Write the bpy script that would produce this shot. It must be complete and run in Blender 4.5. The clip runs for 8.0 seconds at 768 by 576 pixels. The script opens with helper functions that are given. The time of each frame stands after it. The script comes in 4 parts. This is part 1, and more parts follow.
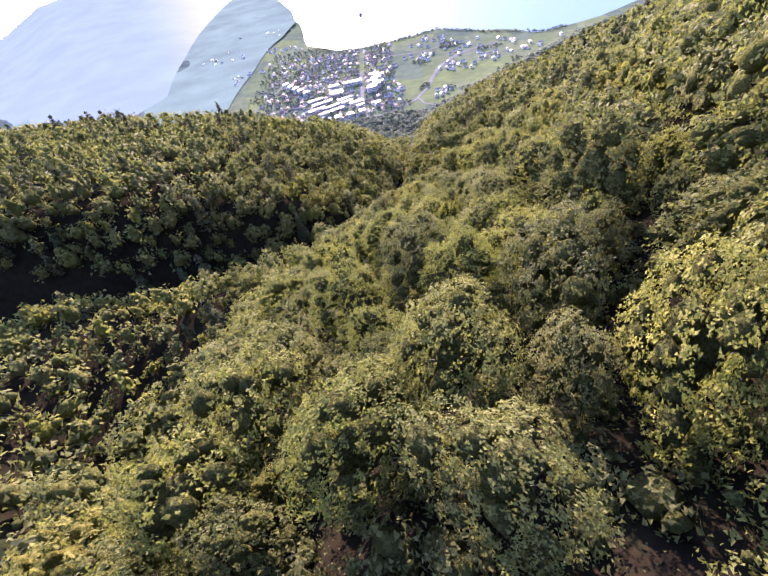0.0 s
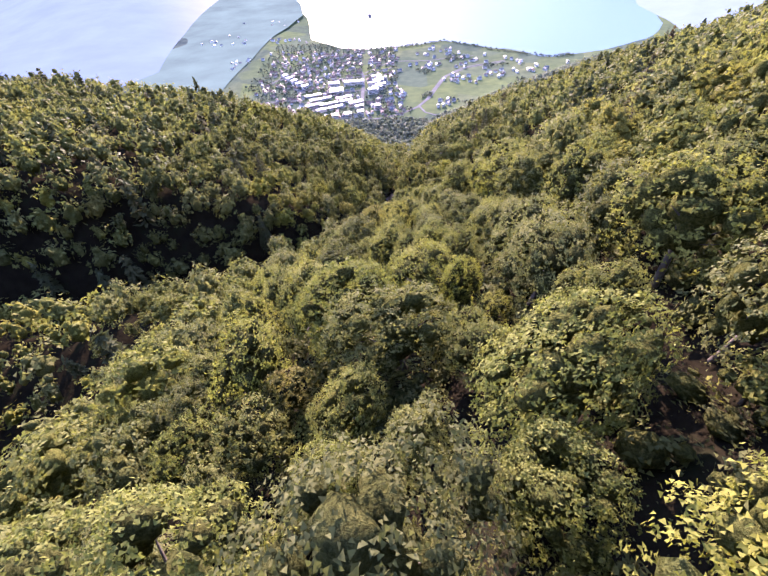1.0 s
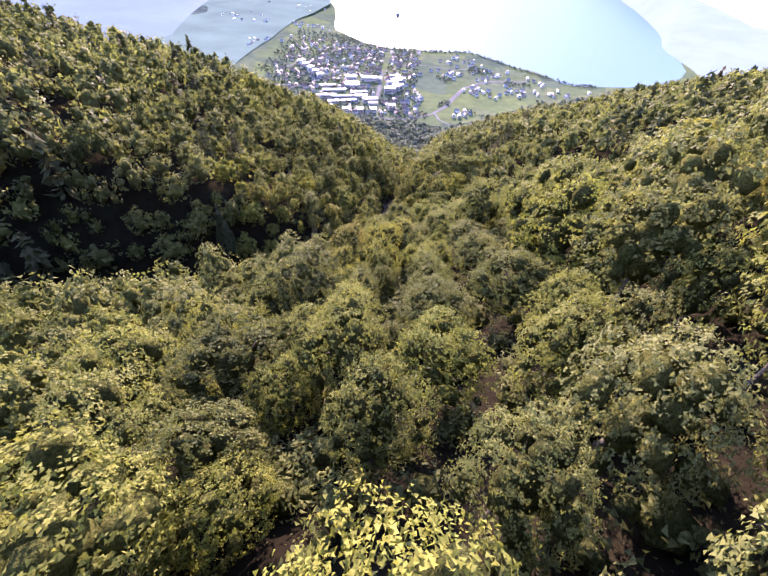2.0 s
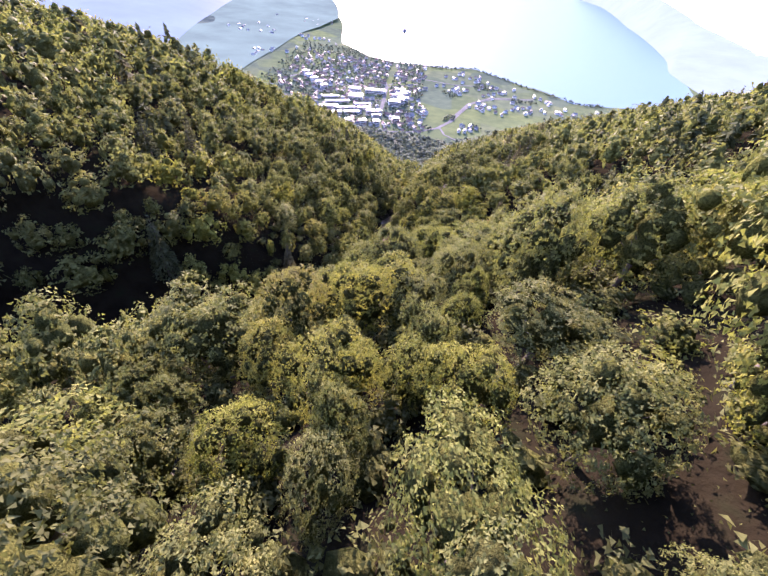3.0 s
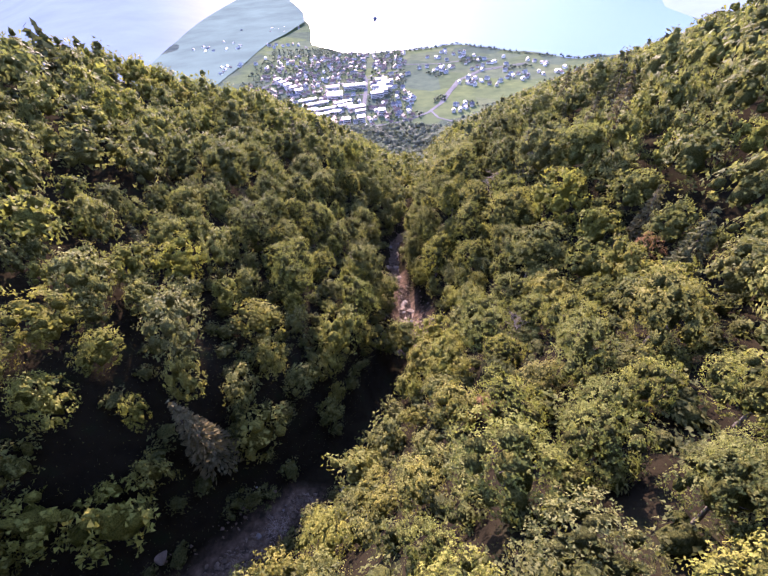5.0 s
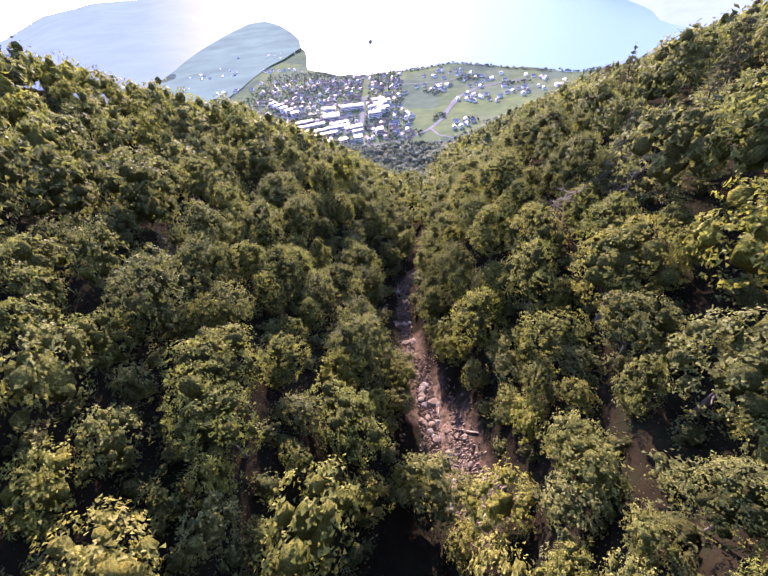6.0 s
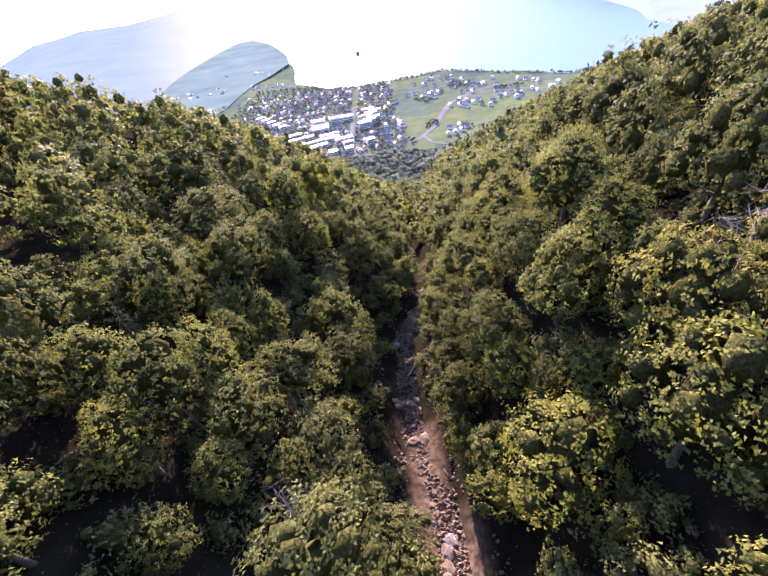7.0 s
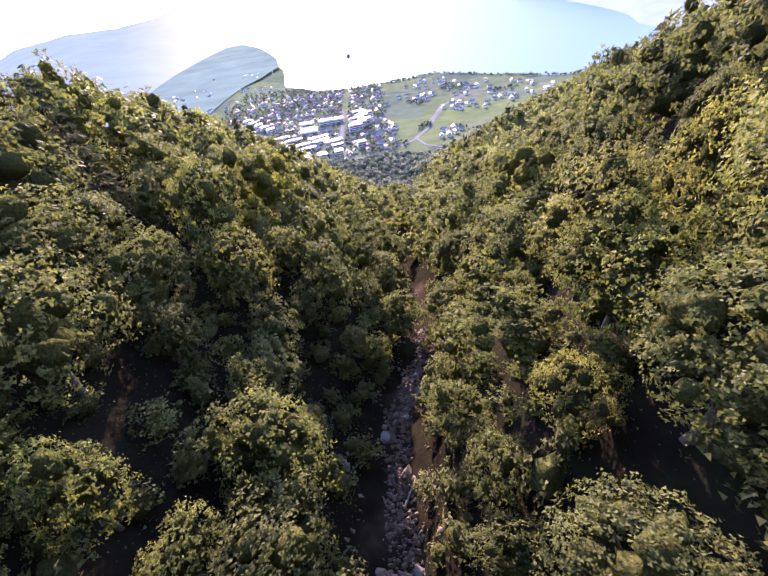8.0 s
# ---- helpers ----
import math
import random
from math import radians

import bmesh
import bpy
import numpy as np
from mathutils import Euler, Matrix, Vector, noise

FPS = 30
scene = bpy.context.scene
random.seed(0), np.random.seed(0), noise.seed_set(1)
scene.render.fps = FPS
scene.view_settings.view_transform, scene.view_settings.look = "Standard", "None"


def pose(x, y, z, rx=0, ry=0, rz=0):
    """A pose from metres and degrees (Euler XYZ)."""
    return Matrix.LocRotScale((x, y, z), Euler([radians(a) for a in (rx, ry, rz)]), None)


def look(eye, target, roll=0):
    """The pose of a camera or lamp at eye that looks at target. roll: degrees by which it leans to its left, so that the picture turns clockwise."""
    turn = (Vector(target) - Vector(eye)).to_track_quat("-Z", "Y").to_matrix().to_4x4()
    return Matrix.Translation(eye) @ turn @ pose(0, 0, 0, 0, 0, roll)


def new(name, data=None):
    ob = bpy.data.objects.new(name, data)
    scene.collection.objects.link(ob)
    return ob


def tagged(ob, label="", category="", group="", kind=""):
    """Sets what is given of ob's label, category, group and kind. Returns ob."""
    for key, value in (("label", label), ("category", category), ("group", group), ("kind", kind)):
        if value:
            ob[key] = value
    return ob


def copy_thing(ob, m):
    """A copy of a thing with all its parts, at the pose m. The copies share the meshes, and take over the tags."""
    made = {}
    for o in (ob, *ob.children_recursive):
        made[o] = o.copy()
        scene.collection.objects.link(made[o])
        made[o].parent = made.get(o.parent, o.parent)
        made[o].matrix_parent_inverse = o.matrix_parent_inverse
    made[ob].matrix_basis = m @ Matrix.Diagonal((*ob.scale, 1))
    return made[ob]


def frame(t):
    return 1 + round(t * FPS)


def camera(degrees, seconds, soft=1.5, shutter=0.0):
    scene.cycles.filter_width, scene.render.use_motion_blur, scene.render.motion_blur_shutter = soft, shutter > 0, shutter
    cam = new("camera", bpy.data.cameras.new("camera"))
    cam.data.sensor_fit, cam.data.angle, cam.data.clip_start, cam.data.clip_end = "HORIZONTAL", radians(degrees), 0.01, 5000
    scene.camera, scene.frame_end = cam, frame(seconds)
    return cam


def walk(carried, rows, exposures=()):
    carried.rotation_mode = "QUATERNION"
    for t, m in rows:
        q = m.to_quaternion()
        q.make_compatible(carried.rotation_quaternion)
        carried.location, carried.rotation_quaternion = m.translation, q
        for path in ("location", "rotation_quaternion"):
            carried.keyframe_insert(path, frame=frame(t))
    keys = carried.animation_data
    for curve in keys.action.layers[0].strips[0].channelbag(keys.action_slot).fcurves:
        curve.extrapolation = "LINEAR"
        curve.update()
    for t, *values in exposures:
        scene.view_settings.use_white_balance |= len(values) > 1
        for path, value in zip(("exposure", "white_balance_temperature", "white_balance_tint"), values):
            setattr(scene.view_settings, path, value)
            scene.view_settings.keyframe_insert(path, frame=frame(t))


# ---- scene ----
cam = camera(91.0, 8.0, soft=1.5)
# seconds, eye in metres, then yaw, pitch and lean in degrees
ROWS = [
    (0.0, 0.00, 0.00, 312.50, 7.21, -45.55, -13.81),
    (0.5, 0.75, 14.74, 305.00, 5.21, -44.98, -9.74),
    (1.0, 1.34, 28.68, 297.52, 3.14, -45.26, -4.91),
    (1.5, 2.10, 43.19, 290.62, 1.28, -45.65, 1.64),
    (3.0, 4.16, 85.73, 266.74, 0.83, -42.94, 6.99),
    (3.5, 3.52, 102.05, 258.62, 0.94, -43.28, 7.33),
    (4.0, 2.59, 118.28, 250.59, 1.68, -43.60, 5.58),
    (4.5, 1.62, 134.07, 243.12, 3.61, -43.81, -1.94),
    (6.0, -1.69, 183.50, 219.72, 4.21, -40.34, -7.05),
    (6.5, -1.57, 198.21, 212.83, 4.68, -39.10, -9.60),
    (7.0, -1.10, 211.63, 206.50, 3.86, -38.78, -9.54),
    (7.5, -0.55, 224.52, 200.28, 3.02, -38.32, -8.16),
    (8.0, -0.00, 237.18, 194.51, 2.45, -38.28, -9.10),
]
walk(cam, [(t, pose(x, y, z, 0, 0, yaw) @ pose(0, 0, 0, 90 + pitch) @ pose(0, 0, 0, 0, 0, lean)) for t, x, y, z, yaw, pitch, lean in ROWS],
     exposures=[(0.0, 3.25, 6200, 51), (8.0, 3.25, 6200, 51)])

# ---- light: a low sun ahead, slightly to the left, and a clear pale sky ----
SUN_AZ, SUN_EL = -9.0, 22.0
sun_way = Vector((math.sin(radians(SUN_AZ)) * math.cos(radians(SUN_EL)), math.cos(radians(SUN_AZ)) * math.cos(radians(SUN_EL)), math.sin(radians(SUN_EL))))
world = bpy.data.worlds.new("sky")
scene.world = world
world.use_nodes = True
wn, wl = world.node_tree.nodes, world.node_tree.links
sky = wn.new("ShaderNodeTexSky")
sky.sky_type, sky.sun_disc = "NISHITA", False
sky.sun_elevation, sky.sun_rotation = radians(SUN_EL), radians(SUN_AZ)
sky.air_density, sky.dust_density, sky.ozone_density = 1.0, 0.2, 2.0
coord = wn.new("ShaderNodeTexCoord")
lift = wn.new("ShaderNodeVectorMath")
lift.operation = "MAXIMUM"
lift.inputs[1].default_value = (-1.0, -1.0, 0.03)
wl.new(coord.outputs["Generated"], lift.inputs[0])
wl.new(lift.outputs[0], sky.inputs[0])
wl.new(sky.outputs[0], wn["Background"].inputs[0])
wn["Background"].inputs[1].default_value = 0.13
sun = new("sun", bpy.data.lights.new("sun", "SUN"))
sun.data.energy, sun.data.angle, sun.data.color = 3.25, radians(0.6), (1.0, 0.87, 0.68)
sun.matrix_world = look(sun_way * 3000, (0, 0, 0))


# ---- materials ----
def material(name):
    mat = bpy.data.materials.new(name)
    mat.use_nodes = True
    nodes, links = mat.node_tree.nodes, mat.node_tree.links
    return mat, nodes, links, nodes["Principled BSDF"]


def ramp(nodes, links, fac, stops):
    r = nodes.new("ShaderNodeValToRGB")
    while len(r.color_ramp.elements) < len(stops):
        r.color_ramp.elements.new(0.5)
    for e, (p, c) in zip(r.color_ramp.elements, stops):
        e.position, e.color = p, (*c, 1)
    links.new(fac, r.inputs[0])
    return r.outputs[0]


def noise_tex(nodes, links, scale, detail=3.0, space="Object", rough=0.55):
    tc = nodes.new("ShaderNodeTexCoord")
    n = nodes.new("ShaderNodeTexNoise")
    n.inputs["Scale"].default_value, n.inputs["Detail"].default_value, n.inputs["Roughness"].default_value = scale, detail, rough
    links.new(tc.outputs[space], n.inputs["Vector"])
    return n.outputs["Fac"]


def mixed(nodes, links, a, b, fac, mode="MIX"):
    m = nodes.new("ShaderNodeMix")
    m.data_type, m.blend_type = "RGBA", mode
    for socket, value in ((m.inputs[0], fac), (m.inputs[6], a), (m.inputs[7], b)):
        if isinstance(value, bpy.types.NodeSocket):
            links.new(value, socket)
        else:
            socket.default_value = value if isinstance(value, float) else (*value, 1)
    return m.outputs[2]


def bumped(nodes, links, bsdf, height, strength, distance):
    b = nodes.new("ShaderNodeBump")
    b.inputs["Strength"].default_value, b.inputs["Distance"].default_value = strength, distance
    links.new(height, b.inputs["Height"])
    links.new(b.outputs[0], bsdf.inputs["Normal"])


def plain(name, color, rough=0.7, scale=1.0, spread=0.25, metal=0.0, bump=0.3, space="Object", spec=0.3):
    """A surface of one kind with two scales of mottling and fine relief."""
    mat, nodes, links, bsdf = material(name)
    low, high = [c * (1 - spread) for c in color], [min(1, c * (1 + spread)) for c in color]
    coarse = noise_tex(nodes, links, scale, 3, space)
    fine = noise_tex(nodes, links, scale * 9, 4, space)
    base = ramp(nodes, links, coarse, [(0.3, low), (0.7, high)])
    grain = ramp(nodes, links, fine, [(0.3, (0.75, 0.75, 0.75)), (0.7, (1.1, 1.1, 1.1))])
    links.new(mixed(nodes, links, base, grain, 1.0, "MULTIPLY"), bsdf.inputs["Base Color"])
    bsdf.inputs["Roughness"].default_value, bsdf.inputs["Metallic"].default_value = rough, metal
    bsdf.inputs["Specular IOR Level"].default_value = spec
    if bump:
        bumped(nodes, links, bsdf, fine, bump, 0.05)
    return mat


def leafy(name, stops, through_light=0.42, sheen_rough=0.6, per_tree=True, gloss=0.05, relief=0.0):
    """Foliage: tree to tree variation of hue, leaf to leaf variation of tone, light shining through the leaves."""
    mat, nodes, links, bsdf = material(name)
    if per_tree:
        info = nodes.new("ShaderNodeObjectInfo")
        tone = info.outputs["Random"]
    else:
        at = nodes.new("ShaderNodeAttribute")
        at.attribute_name = "tone"
        tone = at.outputs["Fac"]
    hue = ramp(nodes, links, tone, stops)
    geo = nodes.new("ShaderNodeNewGeometry")
    leaf = ramp(nodes, links, geo.outputs["Random Per Island"], [(0.0, (0.84, 0.86, 0.84)), (0.75, (1.0, 1.0, 1.0)), (1.0, (1.1, 1.08, 1.05))])
    base = mixed(nodes, links, hue, leaf, 1.0, "MULTIPLY")
    sprig = noise_tex(nodes, links, 5.5, 2, rough=0.6)
    base = mixed(nodes, links, base, ramp(nodes, links, sprig, [(0.36, (0.78, 0.8, 0.78)), (0.5, (1.0, 1.0, 1.0)), (0.64, (1.14, 1.13, 1.08))]), 1.0, "MULTIPLY")
    patch = noise_tex(nodes, links, 0.55, 2)
    base = mixed(nodes, links, base, ramp(nodes, links, patch, [(0.35, (0.82, 0.86, 0.85)), (0.7, (1.15, 1.1, 1.0))]), 1.0, "MULTIPLY")
    links.new(base, bsdf.inputs["Base Color"])
    bsdf.inputs["Roughness"].default_value = sheen_rough
    bsdf.inputs["Specular IOR Level"].default_value = gloss
    if relief:
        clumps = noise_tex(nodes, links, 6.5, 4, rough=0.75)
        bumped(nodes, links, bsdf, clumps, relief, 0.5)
        # hollows between the clumps are darkened, their shade put into the colour
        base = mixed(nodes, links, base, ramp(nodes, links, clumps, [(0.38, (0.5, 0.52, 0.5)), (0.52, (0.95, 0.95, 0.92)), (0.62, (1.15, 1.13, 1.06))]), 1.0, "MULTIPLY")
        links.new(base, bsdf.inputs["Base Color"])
    tr = nodes.new("ShaderNodeBsdfTranslucent")
    links.new(mixed(nodes, links, base, (1.05, 1.1, 0.76), 1.0, "MULTIPLY"), tr.inputs["Color"])
    mix = nodes.new("ShaderNodeMixShader")
    mix.inputs[0].default_value = through_light
    links.new(bsdf.outputs[0], mix.inputs[1])
    links.new(tr.outputs[0], mix.inputs[2])
    links.new(mix.outputs[0], nodes["Material Output"].inputs["Surface"])
    return mat


BROAD = [(0.0, (0.082, 0.086, 0.034)), (0.2, (0.108, 0.114, 0.041)), (0.42, (0.136, 0.142, 0.044)), (0.6, (0.134, 0.136, 0.054)), (0.78, (0.154, 0.158, 0.045)), (0.9, (0.182, 0.18, 0.041)), (1.0, (0.165, 0.148, 0.048))]
FIR = [(0.0, (0.045, 0.055, 0.028)), (0.6, (0.065, 0.07, 0.035)), (0.9, (0.085, 0.08, 0.04)), (1.0, (0.11, 0.085, 0.05))]
BRIGHT = [(0.0, (0.135, 0.144, 0.041)), (0.3, (0.148, 0.158, 0.041)), (0.6, (0.158, 0.16, 0.046)), (0.85, (0.176, 0.18, 0.039)), (1.0, (0.186, 0.176, 0.043))]
RUST = [(0.0, (0.17, 0.1, 0.06)), (1.0, (0.2, 0.12, 0.068))]
# darker than the outer leaves, standing in for shade inside the crown
SHADED_MASS = [(0.0, (0.072, 0.076, 0.03)), (0.5, (0.09, 0.095, 0.033)), (1.0, (0.104, 0.108, 0.036))]
mass_near = leafy("shaded_inner_foliage_near", SHADED_MASS, 0.12, 0.8, True, 0.0, 1.0)
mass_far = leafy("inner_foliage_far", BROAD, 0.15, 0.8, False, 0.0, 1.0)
leaf_near = leafy("broad_leaves", BROAD)
leaf_bright = leafy("yellowish_leaves", BRIGHT)
leaf_rust = leafy("rust_brown_leaves", RUST)
leaf_far = leafy("forest_leaves", BROAD, per_tree=False)
# greens paled and greyed: haze over the plain put into the leaf colour
HAZED_GARDEN = [(0.0, (0.085, 0.105, 0.085)), (0.5, (0.12, 0.14, 0.115)), (1.0, (0.15, 0.165, 0.12))]
leaf_hazed = leafy("hazed_garden_leaves", HAZED_GARDEN, 0.5, per_tree=False, gloss=0.05)
mass_hazed = leafy("hazed_inner_garden_foliage", HAZED_GARDEN, 0.35, 0.8, False, 0.0)
fir_near = leafy("fir_needles", FIR, 0.25, 0.8, True, 0.03)
fir_far = leafy("fir_forest_needles", FIR, 0.25, 0.8, False, 0.03)
bark = plain("bark", (0.075, 0.062, 0.048), 0.85, 2.0, 0.3, bump=0.6)
dead_wood = plain("dead_wood", (0.18, 0.142, 0.112), 0.8, 2.0, 0.25)
stone = plain("stone", (0.125, 0.114, 0.1), 0.8, 0.7, 0.3, bump=0.6)
earth_stone = plain("earth_stained_stone", (0.112, 0.082, 0.055), 0.85, 0.7, 0.3, bump=0.6)


# ---- the lie of the land ----
def hashed(ix, iy, seed):
    v = np.sin(ix * 127.1 + iy * 311.7 + seed * 74.7) * 43758.5453
    return v - np.floor(v)


def value_noise(x, y, seed):
    ix, iy = np.floor(x), np.floor(y)
    fx, fy = x - ix, y - iy
    fx, fy = fx * fx * (3 - 2 * fx), fy * fy * (3 - 2 * fy)
    a, b = hashed(ix, iy, seed), hashed(ix + 1, iy, seed)
    c, d = hashed(ix, iy + 1, seed), hashed(ix + 1, iy + 1, seed)
    return (a + (b - a) * fx) * (1 - fy) + (c + (d - c) * fx) * fy - 0.5


def fbm(x, y, scale, octaves, seed):
    total, amp = 0.0, 1.0
    for o in range(octaves):
        total = total + amp * value_noise(x / scale * 2 ** o, y / scale * 2 ** o, seed + o)
        amp *= 0.5
    return total


# The ravine's bed, from the west round the foot of the spur and down to the plain: x, y, height
BED = np.array([(-420, 136, 272), (-260, 126, 240), (-170, 118, 219), (-100, 116, 198), (-62, 134, 184), (-38, 152, 175.5), (-24, 163, 172), (-9, 181, 167.5), (-1, 204, 162.5), (1, 222, 159),
                (-3.5, 251, 152.5), (-2, 266, 149), (4, 282, 144.5), (4, 350, 118), (11, 411, 92), (22, 520, 48), (34, 640, 10), (40, 760, 3)], float)


def bed_at(x, y):
    """Distance to the ravine's bed, its height there, and the side (1: towards the spur and the right-hand hill, -1: the left-hand ridge)."""
    best, height, side = np.full(np.shape(x), 1e9), np.zeros(np.shape(x)), np.ones(np.shape(x))
    for (ax, ay, az), (bx, by, bz) in zip(BED[:-1], BED[1:]):
        ux, uy = bx - ax, by - ay
        s = np.clip(((x - ax) * ux + (y - ay) * uy) / (ux * ux + uy * uy), 0, 1)
        d = np.hypot(x - ax - s * ux, y - ay - s * uy)
        near = d < best
        best = np.where(near, d, best)
        height = np.where(near, az + s * (bz - az), height)
        side = np.where(near, np.where(ux * (y - ay) - uy * (x - ax) < 0, 1.0, -1.0), side)
    return best, height, side


def soft_min(a, b, k):
    h = np.clip(0.5 + 0.5 * (b - a) / k, 0, 1)
    return b + (a - b) * h - k * h * (1 - h)


def soft_max(a, b, k):
    return -soft_min(-a, -b, k)


# The lake's shore: y of the near shore for each x
SHORE_X = np.array([-3200, -1400, -900, -480, -310, -250, -140, -30, 100, 175, 300, 420, 560, 640, 760, 840, 1100, 3200], float)
SHORE_Y = np.array([3600, 3400, 3250, 2450, 1870, 1500, 1350, 1325, 1345, 1375, 1235, 1140, 1165, 1210, 1290, 1390, 2250, 4800], float)


def plain_height(x, y):
    out = np.interp(x, SHORE_X, SHORE_Y) - y
    z = np.clip(out * 0.012, -6, 8) + 0.8 * fbm(x, y, 140, 2, 40)
    west = np.clip((-x - 330 - 0.10 * (y - 900)) / 420, 0, 1)
    z = z + np.where(out > 0, 1, 0.0) * west ** 1.4 * 5 * np.clip(out / 500, 0, 1) * (1 + 0.5 * fbm(x, y, 320, 4, 7))
    east = np.clip((x - 330) / 500, 0, 1) * np.clip((1150 - y) / 500, 0, 1)
    z = z + east ** 1.3 * 95
    # behind the hills of the right-hand shore the land sinks out of sight
    z = z - 0.2 * np.clip(np.hypot(x, y) - 2350, 0, None) * np.clip((x - np.interp(y, (0, 1400, 1800, 2664, 4031, 4700), (760, 960, 1020, 1230, 1530, 1660))) / 200, 0, 1)
    return z


def ground(x, y):
    x, y = np.asarray(x, float), np.asarray(y, float)
    d, bed, side = bed_at(x, y)
    right = 294 - 0.52 * np.minimum(y, 250) - 0.40 * np.maximum(y - 250, 0) + 0.45 * np.maximum(x, -55) + 0.12 * np.minimum(x + 55, 0) - 0.0004 * np.maximum(x - 60, 0) ** 2
    right = right - 24 * np.exp(-((x + 82) / 38.0) ** 2 - ((y - 40) / 34.0) ** 2)
    right = right - 4 * np.exp(-(y / 50.0) ** 2) * np.clip(x / 15.0, 0, 1)
    away = np.maximum(-x - 9, 0)
    left = 165 + 72 * (1 - np.exp(-away / 90)) - 0.20 * (np.minimum(y, 316) - 250) - 0.45 * np.maximum(y - 316, 0)
    left = left - 5 * np.exp(-((x + 48) / 30.0) ** 2 - ((y - 282) / 36.0) ** 2)
    left = left + 4 * np.exp(-((x + 24) / 30.0) ** 2 - ((y - 282) / 26.0) ** 2)
    right = right - 12 * np.exp(-((x - 47) / 36.0) ** 2 - ((y - 165) / 45.0) ** 2)
    right = right - 9 * np.exp(-((x - 70) / 30.0) ** 2 - ((y - 180) / 30.0) ** 2) - 10 * np.exp(-((x - 25) / 15.0) ** 2 - ((y - 196) / 18.0) ** 2)
    right = right + 8 * np.exp(-((x - 50) / 60.0) ** 2 - ((y - 290) / 38.0) ** 2) + 7 * np.exp(-((x - 8) / 22.0) ** 2 - ((y - 256) / 34.0) ** 2)
    right = right + 9 * np.exp(-((x + 68) / 20.0) ** 2 - ((y - 100) / 17.0) ** 2) + 13 * np.exp(-((x + 128) / 40.0) ** 2 - ((y - 98) / 20.0) ** 2) - 9 * np.exp(-((x + 74) / 22.0) ** 2 - ((y - 30) / 26.0) ** 2)
    right = right - 9 * np.exp(-((x + 15) / 12.0) ** 2 - ((y - 129) / 14.0) ** 2)
    hill = np.where(side > 0, right, left) + 6 * fbm(x, y, 55, 3, 3)
    steep = np.where(side < 0, 1.3 + 0.75 * np.clip((235 - y) / 40, 0, 1) * np.clip((x + 95) / 30, 0, 1), 1.3 + 0.35 * np.clip((215 - y) / 30, 0, 1) * np.clip((x + 20) / 10, 0, 1) + 0.5 * np.exp(-((y - 252) / 22.0) ** 2))
    walls = bed + steep * np.maximum(d - 2.5, 0) + 0.8 * fbm(x, y, 9, 3, 11)
    z = soft_min(hill, walls, 9.0)
    return soft_max(z, plain_height(x, y), 14.0)


def mesh_object(name, verts, faces, mat, parent=None, smooth=False, tone=None):
    me = bpy.data.meshes.new(name)
    me.from_pydata(verts, [], faces)
    me.materials.append(mat)
    if smooth:
        me.polygons.foreach_set("use_smooth", [True] * len(me.polygons))
    if tone is not None:
        at = me.attributes.new("tone", "FLOAT", "FACE")
        at.data.foreach_set("value", tone)
    me.update()
    ob = new(name, me)
    ob.parent = parent
    return ob


def quads_object(name, co, mat, tone=None, corners=4):
    """One mesh of loose pieces with that many corners each, from an array of corner places."""
    me = bpy.data.meshes.new(name)
    n = len(co)
    me.vertices.add(n)
    me.vertices.foreach_set("co", np.ascontiguousarray(co, np.float32).ravel())
    me.loops.add(n)
    me.loops.foreach_set("vertex_index", np.arange(n, dtype=np.int32))
    me.polygons.add(n // corners)
    me.polygons.foreach_set("loop_start", np.arange(0, n, corners, dtype=np.int32))
    me.polygons.foreach_set("loop_total", np.full(n // corners, corners, np.int32))
    me.materials.append(mat)
    if tone is not None:
        at = me.attributes.new("tone", "FLOAT", "FACE")
        at.data.foreach_set("value", np.ascontiguousarray(tone, np.float32))
    me.update(calc_edges=True)
    me.validate()
    return new(name, me)


# ---- ground: one sheet from the mountain side to the far shores ----
def spread_lines(lo, hi, dense_lo, dense_hi, step, grow):
    mid = list(np.arange(dense_lo, dense_hi + step, step))
    up, s = [], step
    while (up[-1] if up else mid[-1]) < hi:
        s = min(s * grow, 90)
        up.append((up[-1] if up else mid[-1]) + s)
    down, s = [], step
    while (down[-1] if down else mid[0]) > lo:
        s = min(s * grow, 90)
        down.append((down[-1] if down else mid[0]) - s)
    return np.array(down[::-1] + mid + up)


REACH = 4700
gx = spread_lines(-2700, 2700, -130, 110, 3.0, 1.06)
gy = spread_lines(-700, REACH, -30, 330, 3.0, 1.05)
GX, GY = np.meshgrid(gx, gy)
GZ = ground(GX, GY)
nx, ny = len(gx), len(gy)
idx = np.arange(nx * ny).reshape(ny, nx)
cells = np.stack([idx[:-1, :-1], idx[:-1, 1:], idx[1:, 1:], idx[1:, :-1]], -1).reshape(-1, 4)

soil, nodes, links, bsdf = material("hill_soil_and_meadow")
geo = nodes.new("ShaderNodeNewGeometry")
sep = nodes.new("ShaderNodeSeparateXYZ")
links.new(geo.outputs["Position"], sep.inputs[0])
# forest floor darker than real leaf fall: shade between the trees put into it
shaded_litter = ramp(nodes, links, noise_tex(nodes, links, 0.35, 5), [(0.3, (0.007, 0.006, 0.004)), (0.55, (0.012, 0.010, 0.006)), (0.75, (0.010, 0.013, 0.006))])
